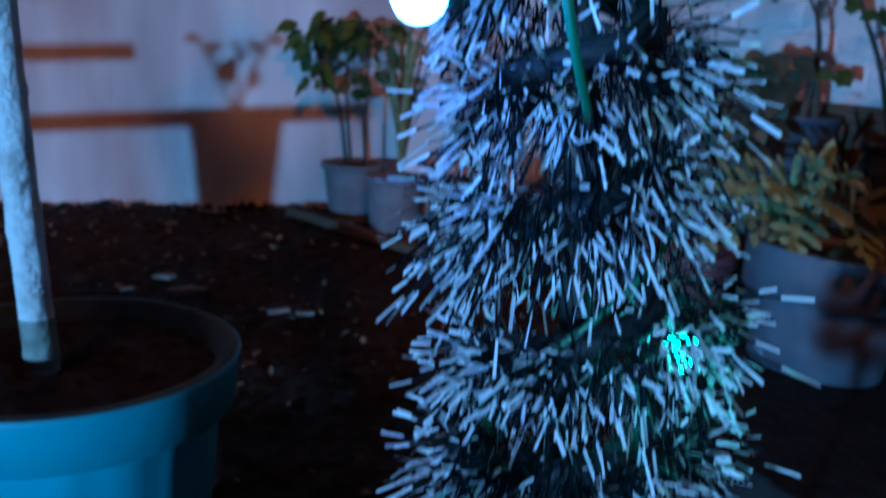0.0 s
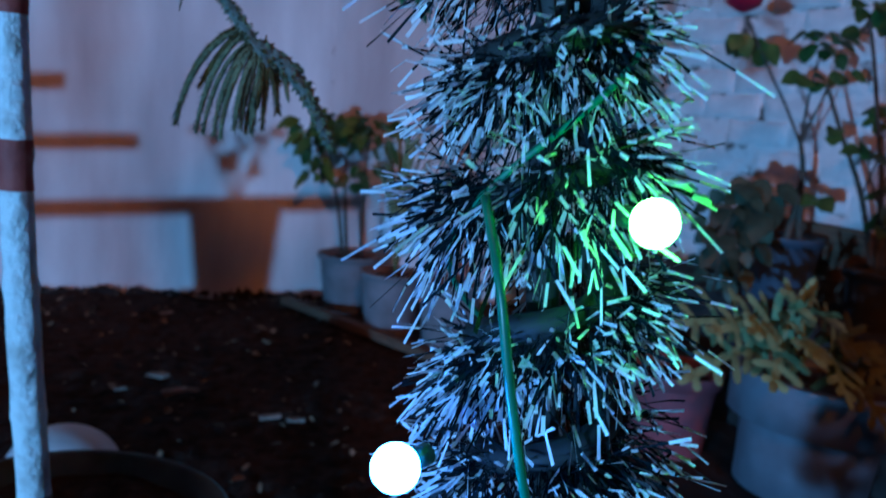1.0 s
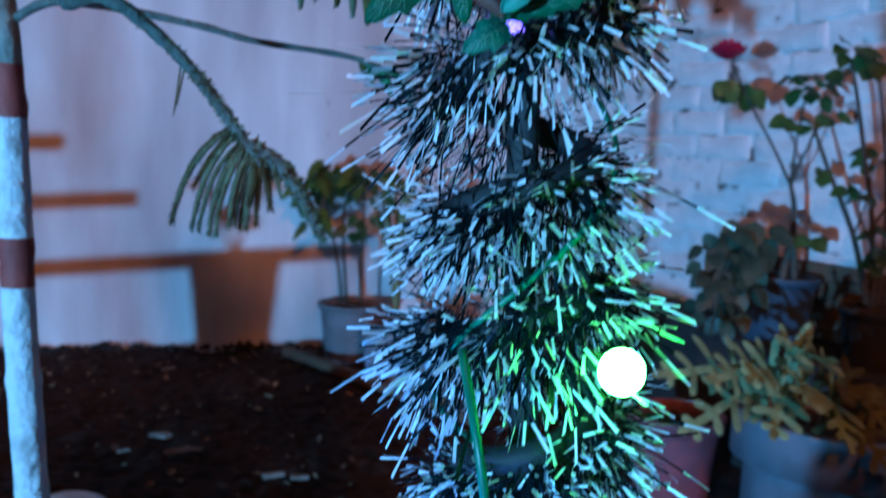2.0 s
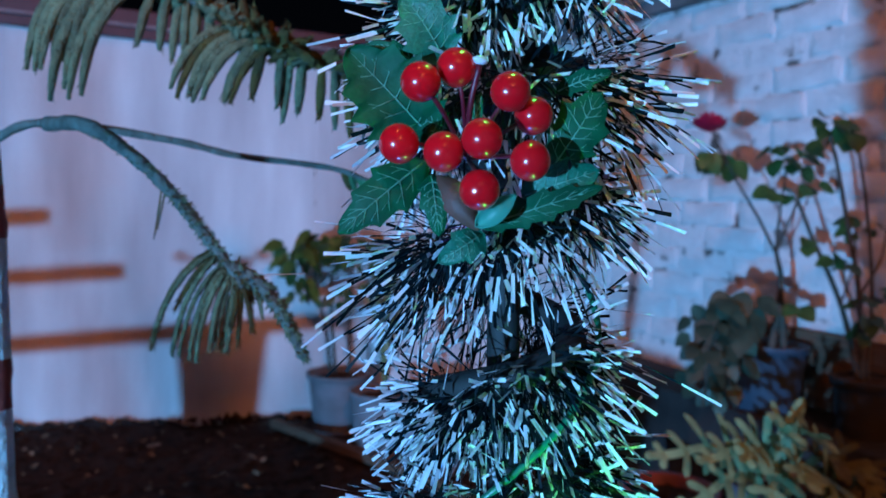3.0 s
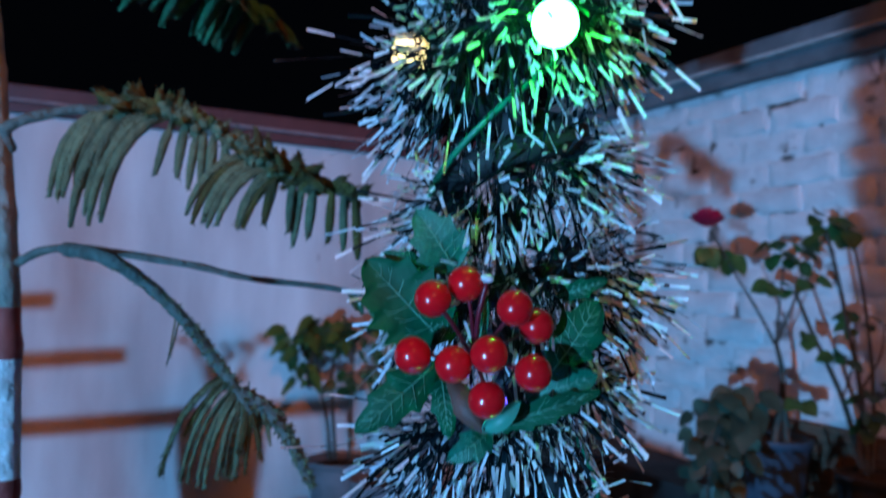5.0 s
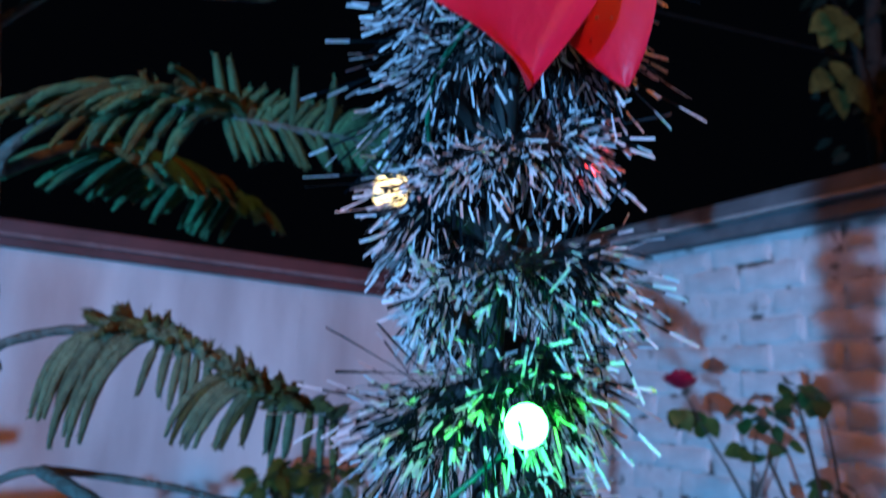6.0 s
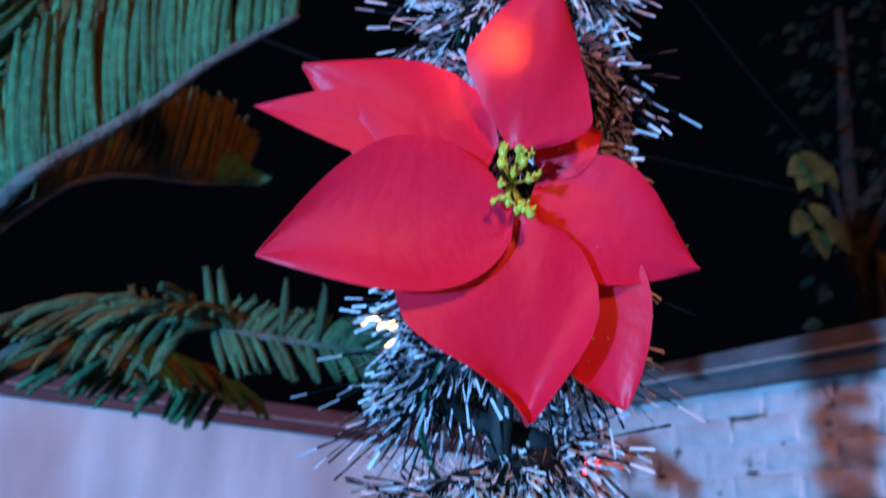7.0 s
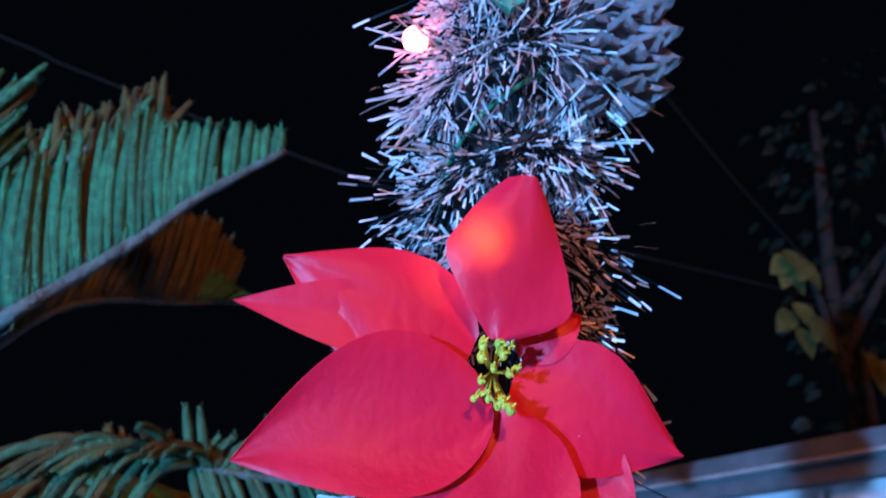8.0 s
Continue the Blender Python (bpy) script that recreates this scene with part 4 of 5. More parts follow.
def heart_profile(s):
    return (cusp_profile(s) * 0.74, float(np.interp(s, (0, 0.08, 0.2, 0.4, 0.56, 0.66, 0.76, 0.88, 1), (0.3, 0.6, 0.92, 1.14, 1.06, 0.84, 0.52, 0.22, 0.015))))


def broad_profile(s):
    return (petal_profile(0.78, 0.3)(s) * 0.86, petal_profile(0.78, 0.3)(s) * 1.08)


PROFILE = {2: cusp_profile, 3: cusp_profile, 4: heart_profile, 5: broad_profile, 6: blunt_profile}
PF = (PX, PY, PN)
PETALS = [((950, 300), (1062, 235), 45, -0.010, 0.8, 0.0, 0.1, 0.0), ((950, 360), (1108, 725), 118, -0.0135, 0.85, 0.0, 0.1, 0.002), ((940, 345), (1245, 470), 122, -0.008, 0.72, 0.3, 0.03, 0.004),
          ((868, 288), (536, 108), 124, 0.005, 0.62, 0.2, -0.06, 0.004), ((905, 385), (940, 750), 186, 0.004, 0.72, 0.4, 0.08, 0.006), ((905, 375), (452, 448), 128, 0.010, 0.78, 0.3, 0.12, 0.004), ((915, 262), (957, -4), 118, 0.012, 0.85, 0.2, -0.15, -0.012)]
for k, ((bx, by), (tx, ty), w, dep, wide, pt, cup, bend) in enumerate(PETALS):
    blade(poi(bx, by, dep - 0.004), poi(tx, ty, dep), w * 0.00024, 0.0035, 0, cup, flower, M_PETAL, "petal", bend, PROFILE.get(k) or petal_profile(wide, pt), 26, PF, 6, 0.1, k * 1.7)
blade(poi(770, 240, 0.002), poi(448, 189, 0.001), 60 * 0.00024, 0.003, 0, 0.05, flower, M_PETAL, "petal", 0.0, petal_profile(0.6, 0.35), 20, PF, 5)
stem_rnd = random.Random(3)
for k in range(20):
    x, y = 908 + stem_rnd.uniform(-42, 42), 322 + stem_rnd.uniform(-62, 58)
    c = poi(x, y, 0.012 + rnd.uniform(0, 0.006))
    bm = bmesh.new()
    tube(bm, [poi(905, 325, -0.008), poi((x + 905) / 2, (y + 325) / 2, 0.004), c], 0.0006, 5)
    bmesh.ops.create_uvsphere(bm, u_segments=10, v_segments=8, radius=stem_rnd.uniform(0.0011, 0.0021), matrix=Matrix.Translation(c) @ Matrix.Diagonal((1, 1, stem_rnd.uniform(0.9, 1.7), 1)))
    for q in range(4):
        tube(bm, [c, c + PN * 0.003 + PX * rnd.uniform(-0.002, 0.002) + PY * rnd.uniform(-0.002, 0.002)], 0.0005, 4)
    part("stamen", bm, M_STAMEN, flower)

# ---- pine cone ----
cone = thing("pine_cone", (0.077, -0.03, 1.43), "grey-brown dried pine cone hung in the tinsel", "pine cone")
bm = bmesh.new()
lathe(bm, [(0.004, -0.048), (0.014, -0.035), (0.021, 0.0), (0.016, 0.035), (0.004, 0.05)], 16)
part("core", bm, M_CONE, cone)
bm = bmesh.new()
rows = [[bm.verts.new((lx, ww * y * 0.45, 0.12 * hz - 0.12 * abs(y) + th)) for y in (-1, 0, 1)] for lx, ww, hz in ((0, 0.35, 0), (0.5, 0.8, 0.1), (0.85, 1.0, 1.0), (1.0, 0.5, 2.2)) for th in (0.0,)]
low_rows = [[bm.verts.new((v.co.x * 0.98, v.co.y * 0.9, v.co.z - 0.13)) for v in row] for row in rows]
for i in range(3):
    for k in range(2):
        bm.faces.new((rows[i][k], rows[i][k + 1], rows[i + 1][k + 1], rows[i + 1][k]))
        bm.faces.new((low_rows[i][k + 1], low_rows[i][k], low_rows[i + 1][k], low_rows[i + 1][k + 1]))
for k in range(2):
    bm.faces.new((rows[3][k], rows[3][k + 1], low_rows[3][k + 1], low_rows[3][k]))
for i in range(3):
    bm.faces.new((rows[i + 1][0], low_rows[i + 1][0], low_rows[i][0], rows[i][0]))
    bm.faces.new((rows[i][2], low_rows[i][2], low_rows[i + 1][2], rows[i + 1][2]))
scale_mesh = bpy.data.meshes.new("scale")
bm.to_mesh(scale_mesh)
bm.free()
scale_mesh.materials.append(M_CONE)
for i in range(84):
    h = -0.05 + 0.1 * i / 83
    a = i * 2.39996
    rr = 0.031 * math.sqrt(max(0.03, 1 - (h / 0.052) ** 2))
    ob = new("scale", scale_mesh)
    ob.parent = cone
    ln = 0.0165 * (0.7 + 0.5 * math.sqrt(max(0, 1 - (h / 0.055) ** 2)))
    ob.matrix_basis = Matrix.Translation((rr * 0.6 * math.cos(a), rr * 0.6 * math.sin(a), h)) @ Matrix.Rotation(a, 4, "Z") @ Matrix.Rotation(radians(60 + 260 * h), 4, "Y") @ Matrix.Diagonal((ln * 1.15, ln * 0.95, ln * 1.5, 1))


# ---- potted plants ----
def plant(name, place, label, stems, leaves, mtl, category="plant", stem_mtl=None):
    """stems: (points, radius); leaves: (centre, spread, count, length, width, droop)."""
    ob = thing(name, place, label, category)
    o = Vector(place)
    for pts, rad in stems:
        bm = bmesh.new()
        tube(bm, [p - o for p in smooth_path(pts, 16)], lambda s: rad * (1.15 - 0.5 * s), 6)
        part("stem", bm, stem_mtl or M_STEM, ob)
    for centre, spread, count, length, width, droop in leaves:
        bm = bmesh.new()
        for i in range(count):
            d = jit(1.0)
            d.normalize()
            p = Vector(centre) - o + Vector((d.x * spread[0], d.y * spread[1], d.z * spread[2])) * rnd.uniform(0.3, 1)
            w = Vector((d.x, d.y, d.z * 0.3 - droop))
            leaf(bm, p, w, Vector((rnd.uniform(-0.6, 0.6), -0.7 + rnd.uniform(-0.5, 0.5), 0.8)), length * rnd.uniform(0.7, 1.15), width * rnd.uniform(0.8, 1.1), 0.25, 0.12, 0.75)
        part("foliage", bm, mtl, ob)
    return ob


umbrella = plant("umbrella_plant", (0.34, 2.84, 0.19), "leafy umbrella plant in a white pot", [([(0.33, 2.84, 0.19), (0.31, 2.84, 0.35), (0.27, 2.83, 0.52), (0.25, 2.83, 0.66)], 0.006), ([(0.35, 2.85, 0.19), (0.33, 2.85, 0.4), (0.32, 2.84, 0.6)], 0.006),
      ([(0.4, 2.84, 0.19), (0.395, 2.84, 0.4), (0.4, 2.84, 0.6)], 0.005)],
      [((0.2, 2.82, 0.66), (0.07, 0.07, 0.06), 16, 0.085, 0.042, 0.5), ((0.3, 2.82, 0.7), (0.1, 0.07, 0.05), 22, 0.09, 0.046, 0.5), ((0.42, 2.82, 0.68), (0.09, 0.07, 0.08), 20, 0.09, 0.045, 0.5),
       ((0.2, 2.8, 0.55), (0.05, 0.05, 0.04), 10, 0.08, 0.035, 0.9), ((0.36, 2.8, 0.52), (0.08, 0.05, 0.05), 9, 0.085, 0.05, 0.6)], M_LEAF)
for c, count in (((0.19, 2.8, 0.67), 9), ((0.27, 2.78, 0.72), 12), ((0.38, 2.78, 0.7), 10), ((0.21, 2.78, 0.54), 5)):
    bm = bmesh.new()
    for i in range(count):
        d = jit(1.0)
        leaf(bm, Vector(c) - umbrella.location + Vector((d.x * 0.07, d.y * 0.05, d.z * 0.04)), Vector((d.x, d.y, -0.45)), Vector((rnd.uniform(-0.5, 0.5), -0.7, 0.8)), 0.085 * rnd.uniform(0.7, 1.1), 0.036, 0.3, 0.12, 0.75)
    part("young_foliage", bm, M_LEAF_LIGHT, umbrella, "yellow-green young leaves")
blades = thing("striped_plant", (0.47, 2.5, 0.2), "grassy plant with arching striped blades", "plant")
for i in range(34):
    bm = bmesh.new()
    a = rnd.uniform(0, 6.28)
    reach = rnd.uniform(0.08, 0.2)
    h = rnd.uniform(0.3, 0.55)
    pts = smooth_path([(0, 0, 0), (reach * 0.2 * math.cos(a), reach * 0.2 * math.sin(a), h * 0.6), (reach * 0.65 * math.cos(a), reach * 0.65 * math.sin(a), h), (reach * 1.2 * math.cos(a), reach * 1.2 * math.sin(a), h * 0.86)], 10)
    prev = None
    for k, p in enumerate(pts):
        w = 0.008 * math.sin(math.pi * min(0.97, 0.15 + 0.85 * k / 10))
        s = Vector((-math.sin(a), math.cos(a), 0)) * w
        row = (bm.verts.new(p - s), bm.verts.new(p + Vector((0, 0, -0.002))), bm.verts.new(p + s))
        if prev:
            bm.faces.new((prev[0], prev[1], row[1], row[0]))
            bm.faces.new((prev[1], prev[2], row[2], row[1]))
        prev = row
    part("blade", bm, M_BLADE, blades)

# fern with thick lobed fronds
def finger(bm, base, along, normal, length, width):
    """A strap-shaped lobe with a round end."""
    along = along.normalized()
    side = along.cross(normal).normalized()
    prev = None
    for i in range(9):
        q = i / 8
        w = width * 0.5 * (0.8 + 0.25 * q) * math.sqrt(max(0.02, 1 - max(0.0, (q - 0.72) / 0.28) ** 2))
        c = base + along * (length * q) + normal * (0.12 * length * math.sin(2.2 * q))
        row = [bm.verts.new(c - side * w), bm.verts.new(c + normal * 0.0012), bm.verts.new(c + side * w)]
        if prev:
            for k in range(2):
                bm.faces.new((prev[k], prev[k + 1], row[k + 1], row[k]))
        prev = row


fern = thing("fern", (1.01, 1.1, 0.285), "pale fern with thick finger-lobed fronds", "fern")
# Flag 1: right-hand fronds, tree shade under sodium light put in as brown.
FRONDS = [((0.75, 0.95, 0.50), 0), ((0.82, 0.95, 0.5), 0), ((0.88, 0.93, 0.55), 0), ((0.716, 0.95, 0.42), 0), ((0.85, 0.92, 0.42), 0), ((0.96, 0.95, 0.53), 0), ((0.9, 0.9, 0.47), 0),
          ((1.05, 0.95, 0.46), 1), ((1.1, 0.98, 0.42), 1), ((1.0, 0.93, 0.4), 0), ((0.68, 0.98, 0.5), 0), ((1.08, 0.9, 0.34), 1)]
for tip, dry in FRONDS:
    bm = bmesh.new()
    t = Vector(tip) + Vector((-0.02, 0, -0.055)) - fern.location
    root = Vector((rnd.uniform(-0.07, 0.03), rnd.uniform(-0.06, 0.05), 0.0))
    pts = smooth_path([root, root.lerp(t, 0.5) + Vector((0, 0, 0.07)), t], 18)
    n = Vector((rnd.uniform(-0.3, 0.3), -0.8, 0.6)).normalized()
    for k in range(4, 19):
        d = (pts[k] - pts[k - 1]).normalized()
        s = d.cross(n).normalized()
        if k % 3 == 0:
            for sg in (-1, 1):
                ln = 0.056 * math.sin(math.pi * (k / 20) ** 0.8) + 0.014
                finger(bm, pts[k], (s * sg + d * 0.7), n, ln * rnd.uniform(0.85, 1.2), 0.0155)
        w = 0.0075
        f = [bm.verts.new(pts[k - 1] - s * w), bm.verts.new(pts[k - 1] + s * w), bm.verts.new(pts[k] + s * w), bm.verts.new(pts[k] - s * w)]
        bm.faces.new(f)
    finger(bm, pts[18], pts[18] - pts[17], n, 0.045, 0.0155)
    part("frond", bm, M_DRY_AND_SHADED if dry else M_FERN, fern, "frond coloured brown for the sodium-lit shade" if dry else "")

plant("potted_creeper", (1.22, 1.5, 0.52), "broad-leaved creeper trailing from a blue pot",
      [([(1.2, 1.48, 0.53), (1.14, 1.43, 0.62), (1.08, 1.4, 0.68)], 0.004), ([(1.18, 1.47, 0.54), (1.09, 1.4, 0.6), (1.04, 1.38, 0.54), (1.035, 1.38, 0.42)], 0.003), ([(1.18, 1.47, 0.54), (1.05, 1.4, 0.62), (1.0, 1.38, 0.55), (0.98, 1.38, 0.42)], 0.003)],
      [((1.09, 1.4, 0.66), (0.06, 0.04, 0.04), 12, 0.08, 0.058, 0.7), ((1.1, 1.4, 0.6), (0.03, 0.03, 0.03), 4, 0.085, 0.075, 0.9), ((1.02, 1.39, 0.65), (0.05, 0.03, 0.03), 7, 0.055, 0.045, 0.5),
       ((0.985, 1.38, 0.56), (0.07, 0.03, 0.1), 30, 0.05, 0.042, 0.7), ((1.04, 1.38, 0.5), (0.06, 0.03, 0.08), 20, 0.05, 0.04, 0.8)], M_LEAF_BLUE)
rose = plant("rose_bush", (1.24, 1.47, 0.5), "rose bush with one red bloom before the brick wall",
      [([(1.215, 1.47, 0.51), (1.236, 1.47, 0.68), (1.215, 1.47, 0.78)], 0.0085), ([(1.256, 1.47, 0.51), (1.24, 1.465, 0.62), (1.232, 1.47, 0.7)], 0.0085),
       ([(1.215, 1.47, 0.77), (1.16, 1.47, 0.855), (1.097, 1.47, 0.94), (1.03, 1.47, 1.04)], 0.0034), ([(1.215, 1.47, 0.77), (1.2, 1.44, 0.88), (1.19, 1.41, 0.98)], 0.003), ([(1.215, 1.47, 0.77), (1.24, 1.43, 0.9), (1.235, 1.4, 0.98)], 0.003)],
      [((1.01, 1.465, 0.985), (0.012, 0.015, 0.03), 4, 0.055, 0.045, 1.2), ((1.07, 1.465, 0.99), (0.018, 0.015, 0.03), 5, 0.055, 0.048, 1.2), ((1.155, 1.4, 1.0), (0.018, 0.02, 0.03), 6, 0.05, 0.045, 0.4),
       ((1.21, 1.4, 1.0), (0.04, 0.02, 0.04), 9, 0.05, 0.042, 0.4), ((1.17, 1.4, 0.91), (0.025, 0.02, 0.014), 5, 0.055, 0.05, 0.3), ((1.25, 1.4, 0.935), (0.02, 0.02, 0.01), 3, 0.05, 0.035, 0.1), ((1.235, 1.4, 0.65), (0.01, 0.01, 0.01), 3, 0.055, 0.045, 0.1)], M_LEAF, "shrub")
bm = bmesh.new()
for i in range(26):
    a = i * 2.4
    rr = 0.006 + 0.0012 * i
    c = Vector((1.018, 1.468, 1.06)) - rose.location
    leaf(bm, c + Vector((math.cos(a) * rr * 0.3, math.sin(a) * rr * 0.3, -0.012)), Vector((math.cos(a) * rr * 40, math.sin(a) * rr * 40, 1.0 - 0.02 * i)), Vector((-math.cos(a), -math.sin(a), 0.5)), 0.046, 0.044, -0.2, 0.25, 0.8, 5)
part("bloom", bm, M_ROSE, rose, "red rose bloom")
plant("leggy_shrub", (1.32, 1.29, 0.48), "leggy dark shrub with small leaves before the brick wall",
      [([(1.34, 1.31, 0.48), (1.3, 1.34, 0.66), (1.235, 1.36, 0.8), (1.19, 1.37, 0.9)], 0.0065), ([(1.31, 1.27, 0.48), (1.27, 1.25, 0.69), (1.233, 1.25, 0.83), (1.2, 1.25, 0.95), (1.17, 1.25, 1.04)], 0.006),
       ([(1.33, 1.28, 0.48), (1.32, 1.27, 0.7), (1.28, 1.26, 0.9), (1.25, 1.26, 1.02)], 0.0045), ([(1.29, 1.26, 0.63), (1.24, 1.26, 0.72), (1.23, 1.25, 0.76)], 0.0025), ([(1.3, 1.34, 0.66), (1.32, 1.33, 0.76), (1.31, 1.32, 0.85)], 0.0028),
       ([(1.27, 1.25, 0.69), (1.31, 1.24, 0.77), (1.32, 1.24, 0.84)], 0.0028)],
      [((1.16, 1.25, 1.06), (0.03, 0.02, 0.016), 7, 0.05, 0.036, 0.2), ((1.23, 1.25, 1.05), (0.025, 0.02, 0.025), 7, 0.055, 0.045, 0.6), ((1.22, 1.25, 0.765), (0.02, 0.02, 0.014), 4, 0.05, 0.038, 0.2), ((1.235, 1.37, 0.8), (0.025, 0.02, 0.02), 4, 0.045, 0.035, 0.4),
       ((1.31, 1.3, 0.84), (0.03, 0.03, 0.03), 8, 0.042, 0.032, 0.3), ((1.31, 1.26, 0.66), (0.05, 0.03, 0.08), 22, 0.042, 0.032, 0.3)], M_LEAF, "shrub")

# ---- beyond the walls ----
post = thing("lantern_post", (0.69, 3.45, 0.0), "grey lantern post with a warm lit lamp behind the wall", "lantern")
bm = bmesh.new()
lathe(bm, [(0.05, 0.0), (0.05, 0.05), (0.03, 0.07), (0.03, 1.8), (0.045, 1.84), (0.045, 1.86), (0.001, 1.86)], 20)
part("post", bm, M_METAL, post)
bm = bmesh.new()
lathe(bm, [(0.001, 1.861), (0.066, 1.865), (0.08, 1.895), (0.08, 1.965), (0.066, 1.99), (0.001, 1.995)], 20)
part("lamp_glass", bm, glow("warm_lamp", (1.0, 0.72, 0.3), 7), post, "warm lit lamp glass")
bm = bmesh.new()
lathe(bm, [(0.075, 1.996), (0.075, 2.005), (0.03, 2.03), (0.001, 2.035)], 20)
part("cap", bm, M_METAL, post)

garden_tree = thing("garden_tree", (3.3, 3.1, 0.0), "garden tree coloured dark for the night, with yellowing leaves, beyond the wall", "tree")
bm = bmesh.new()
tube(bm, smooth_path([(0, 0, 0), (0.05, 0, 1.5), (-0.05, 0.1, 2.6), (0.0, 0.1, 4.2)], 30), lambda s: 0.09 * (1.1 - 0.8 * s), 10)
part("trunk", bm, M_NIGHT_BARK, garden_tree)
for pts in (((-0.02, 0.05, 2.2), (-0.3, -0.1, 2.7), (-0.5, -0.2, 3.0)), ((-0.04, 0.1, 2.6), (0.2, -0.2, 3.3), (0.1, -0.3, 3.9)), ((0.0, 0.1, 2.9), (0.4, 0, 3.4), (0.6, 0, 3.7)), ((0, 0, 1.9), (-0.2, -0.2, 2.2), (-0.3, -0.3, 2.5))):
    bm = bmesh.new()
    tube(bm, smooth_path(pts, 14), lambda s: 0.035 * (1.1 - 0.8 * s), 7)
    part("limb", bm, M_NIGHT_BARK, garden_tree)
bm = bmesh.new()
for c, sp, n in (((-0.05, -0.1, 3.7), 0.45, 90), ((0.25, 0, 3.1), 0.4, 90), ((0.1, 0, 2.4), 0.4, 70), ((0.4, 0, 4.1), 0.4, 90)):
    for i in range(n):
        d = jit(1.0)
        leaf(bm, Vector(c) + d * sp, Vector((d.x, d.y, -0.5)), Vector((rnd.uniform(-1, 1), -1, 0.5)), 0.1, 0.055, 0.3, 0.1, rows=3)
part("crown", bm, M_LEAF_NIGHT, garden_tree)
bm = bmesh.new()
for c in ((-0.6, -0.2, 2.98), (-0.52, -0.2, 2.93), (-0.55, -0.2, 2.7), (-0.5, -0.2, 2.66), (-0.2, -0.2, 2.5)):
    for i in range(3):
        leaf(bm, Vector(c) + jit(0.06), Vector((rnd.uniform(-1, 1), -0.3, -0.6)), Vector((0, -1, 0.3)), 0.17, 0.12, 0.3, 0.15)
part("yellow_leaves", bm, M_LEAF_YELLOW, garden_tree, "yellowed lower leaves")

for pts in (((2.1, 3.5, 4.7), (2.45, 3.5, 4.28), (2.9, 3.5, 3.78), (3.6, 3.5, 3.1)), ((-3.5, 3.5, 4.1), (-1.285, 3.5, 3.64), (-0.844, 3.5, 3.53), (1.0, 3.5, 3.2), (3.3, 3.16, 2.9))):
    bm = bmesh.new()
    tube(bm, smooth_path(pts, 24), 0.006, 5)
    tagged(link_mesh("overhead_cable", bm, M_CABLE), "thin grey overhead cable against the night sky", "cable", "overhead cables")


# ---- plant rack between the blue lamp and the wall, which throws the barred shadow ----
def shade(x, z, k=0.7):
    return LAMP + (Vector((x, 3.0, z)) - LAMP) * k


rack = thing("plant_rack", (-2.2, 1.14, 0.0), "tiered wooden plant rack beside the path", "plant rack")
for (xa, za), (xb, zb), th in (((-1.9, 0.21), (0.42, 0.395), 0.044), ((-1.9, 0.46), (-0.43, 0.57), 0.041), ((-1.9, 0.67), (-0.69, 0.765), 0.041)):
    bm = bmesh.new()
    a, b = shade(xa, za) - rack.location, shade(xb, zb) - rack.location
    d = (b - a).normalized()
    up = Vector((0, 0, th * 0.5))
    side = Vector((0, 0.02, 0))
    vs = [bm.verts.new(p + u * up + s * side) for p in (a, b) for u in (-1, 1) for s in (-1, 1)]
    for f in ((0, 1, 3, 2), (4, 6, 7, 5), (0, 4, 5, 1), (2, 3, 7, 6), (0, 2, 6, 4), (1, 5, 7, 3)):
        bm.faces.new([vs[i] for i in f])
    part("shelf", bm, M_WOOD, rack, smooth=False)
for x in (-1.85, -1.1):
    bm = bmesh.new()
    p = shade(x, 0.3) - rack.location
    box(bm, (p.x - 0.015, p.y + 0.021, 0), (p.x + 0.015, p.y + 0.05, 0.8), 0.003)
    part("upright", bm, M_WOOD, rack, smooth=False)
stool_at = shade(-0.07, 0.1)
stool = thing("stool", (stool_at.x, stool_at.y, 0.0), "small wooden stool under a clay pot", "stool")
bm = bmesh.new()
lathe(bm, [(0.001, stool_at.z - 0.08), (0.11, stool_at.z - 0.08), (0.115, stool_at.z - 0.07), (0.11, stool_at.z - 0.056), (0.001, stool_at.z - 0.056)], 24)
part("seat", bm, M_WOOD, stool)
for i in range(3):
    bm = bmesh.new()
    a = i * 2.1 + 0.4
    tube(bm, [Vector((0.08 * math.cos(a), 0.08 * math.sin(a), stool_at.z - 0.08)), Vector((0.1 * math.cos(a), 0.1 * math.sin(a), 0))], 0.012, 8)
    part("leg", bm, M_WOOD, stool)
build_pot("plant_pot", (stool_at.x, stool_at.y, stool_at.z - 0.055), 0.118, 0.086, 0.25, M_CLAY, "clay pot standing on the stool", 0.02, 0.006)


shoot = thing("potted_shoot", (stool_at.x, stool_at.y, stool_at.z + 0.17), "thin-stemmed seedling growing in the clay pot", "plant")
for (xa, za), (xb, zb) in (((-0.13, 0.5), (-0.2, 0.63)), ((-0.02, 0.5), (0.06, 0.66)), ((-0.07, 0.5), (-0.06, 0.6))):
    bm = bmesh.new()
    pts = smooth_path([Vector((0, 0, 0)), shade(xa, za) - shoot.location, shade(xb, zb) - shoot.location], 10)
    tube(bm, pts, 0.005, 6)
    stem = part("stem", bm, M_STEM, shoot)
    bm = bmesh.new()
    for k in range(4):
        leaf(bm, pts[10 - 2 * k], Vector((rnd.uniform(-1, 1), rnd.uniform(-0.3, 0.3), rnd.uniform(-0.2, 0.7))), Vector((-0.5, -1, 0.2)), 0.045, 0.026, 0.2, 0.1)
    part("leaves", bm, M_LEAF, stem)


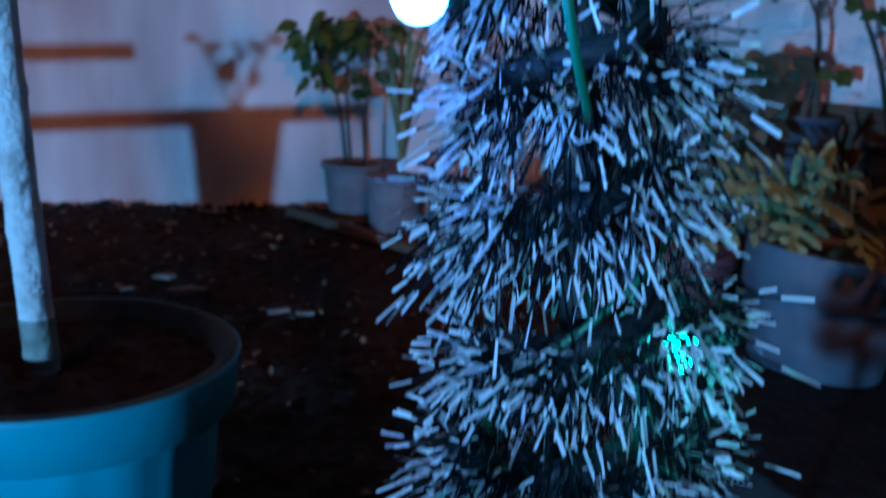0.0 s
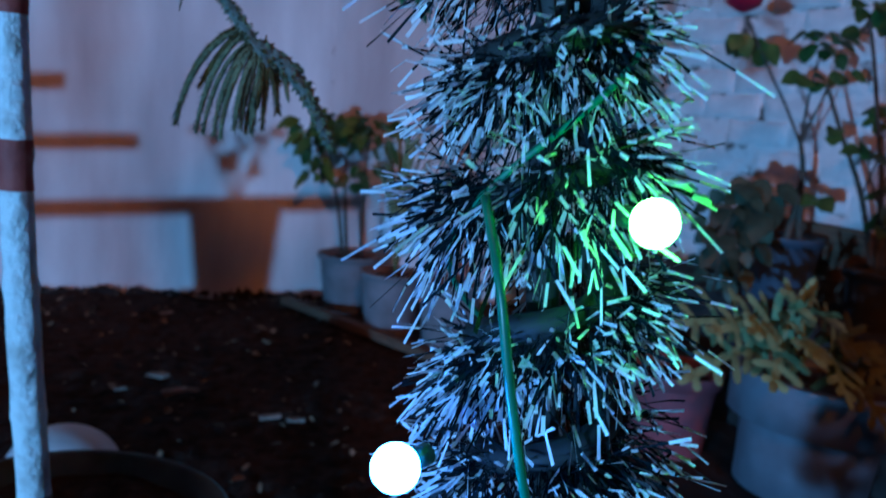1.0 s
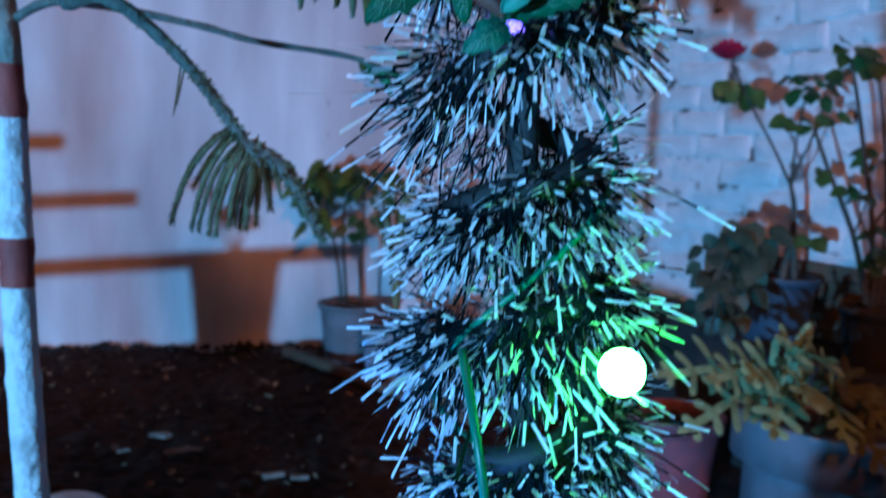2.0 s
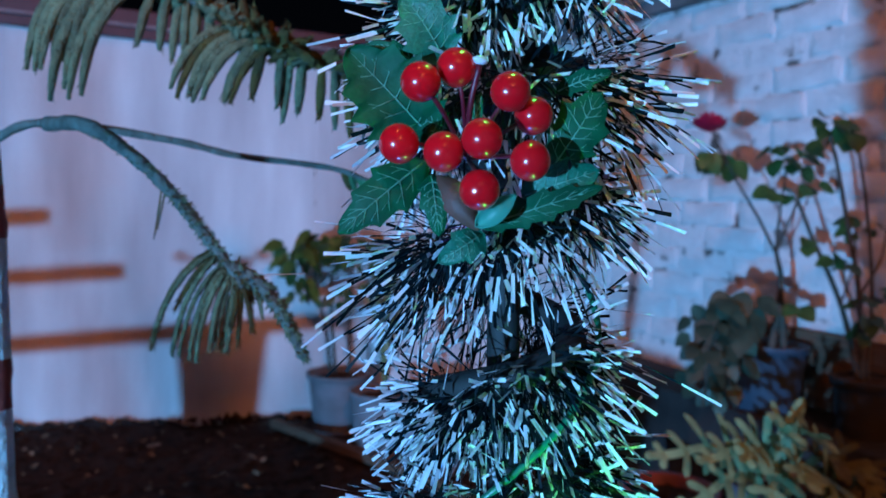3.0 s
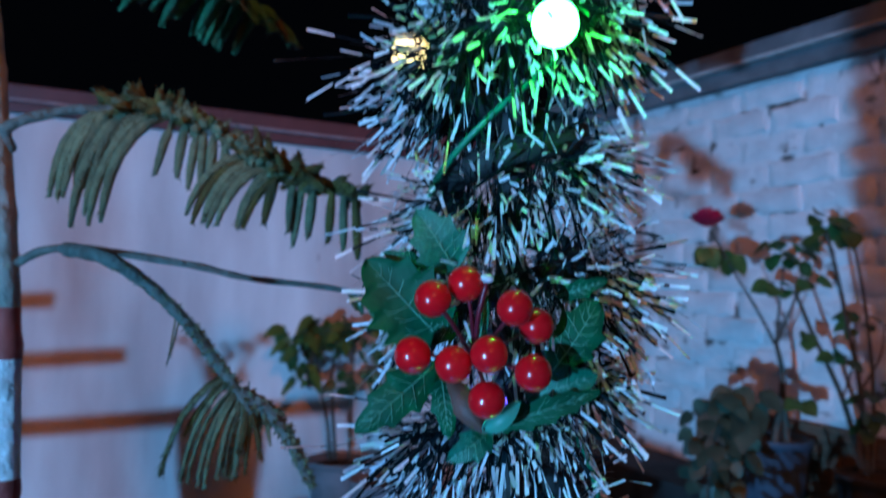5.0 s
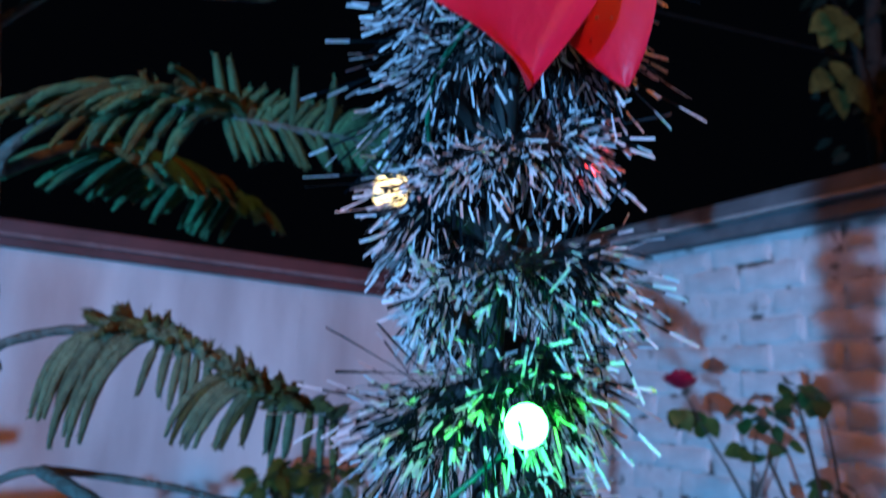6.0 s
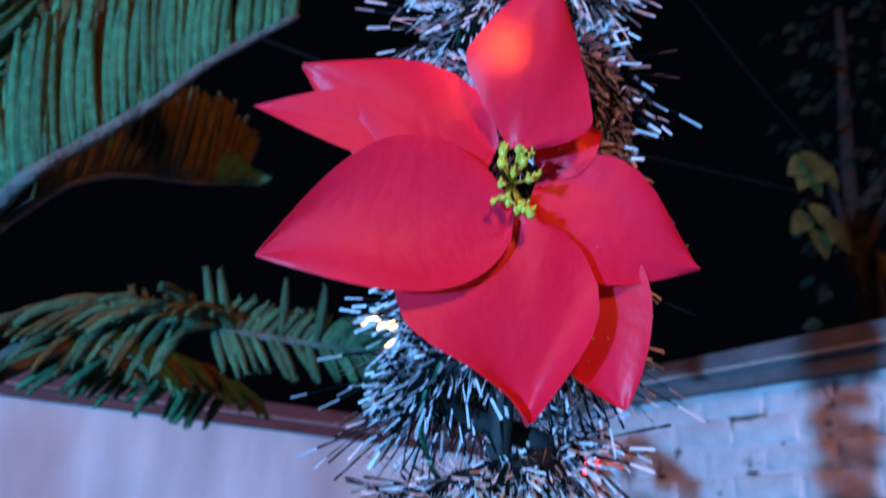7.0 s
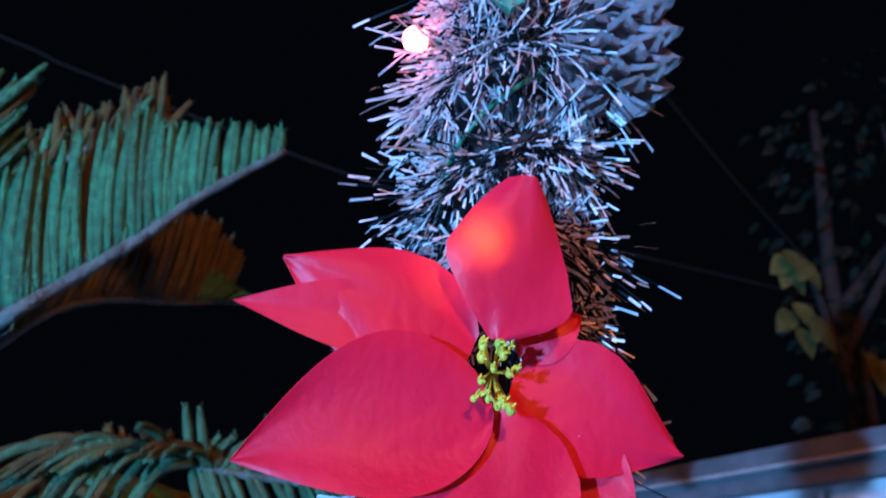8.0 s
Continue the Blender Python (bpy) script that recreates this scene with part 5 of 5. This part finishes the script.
def build_lamp_shrub():
    """A loose shrub close to the blue lamp, whose blurred shadow mottles the plaster."""
    r = random.Random(21)
    root = Vector((shade(-0.1, 0.0, 0.25).x, shade(-0.1, 0.0, 0.25).y, 0.0))
    ob = thing("garden_shrub", root, "loose leafy shrub standing near the flood lamp", "shrub")
    for i in range(5):
        tip = shade(r.uniform(-0.9, 0.8), r.uniform(0.75, 1.5), 0.25 + r.uniform(-0.03, 0.03)) - root
        pts = smooth_path([(r.uniform(-0.03, 0.03), r.uniform(-0.03, 0.03), 0), Vector((tip.x * 0.7, tip.y * 0.7, tip.z * 0.6)), tip], 10)
        bm = bmesh.new()
        tube(bm, pts, 0.004, 6)
        stem = part("stem", bm, M_STEM, ob)
        bm = bmesh.new()
        for k in range(5):
            leaf(bm, pts[10 - k], Vector((r.uniform(-1, 1), r.uniform(-0.5, 0.5), r.uniform(-0.4, 0.8))), Vector((-0.5, -1, 0.3)), r.uniform(0.025, 0.05), r.uniform(0.01, 0.018), 0.2, 0.1)
        part("leaves", bm, M_LEAF, stem)


build_lamp_shrub()


# ---- bricks of the east wall ----
def brick_mesh(length, seed):
    nx, nz = 9, 4
    bm = bmesh.new()
    h, depth = 0.069, 0.024
    grid = []
    for i in range(nx + 1):
        col = []
        for k in range(nz + 1):
            x, z = length * ((0, 0.03, 0.14, 0.28, 0.42, 0.56, 0.7, 0.86, 0.97, 1)[i] - 0.5), h * ((0, 0.12, 0.5, 0.88, 1)[k] - 0.5)
            edge = i in (0, nx) or k in (0, nz)
            q = Vector((x * 30 + seed * 7, z * 30, seed))
            chip = 0.006 * max(0.0, noise.noise(q * 1.6 + Vector((3, 3, 3)))) if edge else 0.0
            col.append(bm.verts.new((x + 0.006 * noise.noise(q) - math.copysign(chip, x), (0.004 if edge else 0.0) + 0.008 * noise.noise(q * 0.7) + chip, z + 0.007 * noise.noise(q + Vector((9, 0, 0))) - math.copysign(chip, z))))
        grid.append(col)
    for i in range(nx):
        for k in range(nz):
            bm.faces.new((grid[i][k], grid[i + 1][k], grid[i + 1][k + 1], grid[i][k + 1]))
    rim = [grid[i][0] for i in range(nx + 1)] + [grid[nx][k] for k in range(1, nz + 1)] + [grid[i][nz] for i in range(nx - 1, -1, -1)] + [grid[0][k] for k in range(nz - 1, 0, -1)]
    back = [bm.verts.new((v.co.x, depth, v.co.z)) for v in rim]
    for i in range(len(rim)):
        j = (i + 1) % len(rim)
        bm.faces.new((rim[j], rim[i], back[i], back[j]))
    me = bpy.data.meshes.new("brick")
    bm.to_mesh(me)
    bm.free()
    me.materials.append(M_BRICK)
    for p in me.polygons:
        p.use_smooth = True
    return me


whole = [brick_mesh(0.226, i) for i in range(12)]
halves = [brick_mesh(0.106, i + 20) for i in range(3)]
br = random.Random(4)
for row in range(6, 20):
    z = 0.0 + 0.0745 * row + 0.037
    s = 0.55 - (0.118 if row % 2 else 0.0)
    while s < 2.72:
        half = s + 0.226 > 2.75
        length = 0.106 if half else 0.226
        ob = new("brick", br.choice(halves if half else whole))
        ob.parent = wall_east
        ob.matrix_basis = Matrix.Translation((s + length / 2, br.uniform(-0.003, 0.004), z + br.uniform(-0.004, 0.004))) @ Matrix.Rotation(radians(br.uniform(-1.6, 1.6)), 4, "Y")
        s += length + 0.005
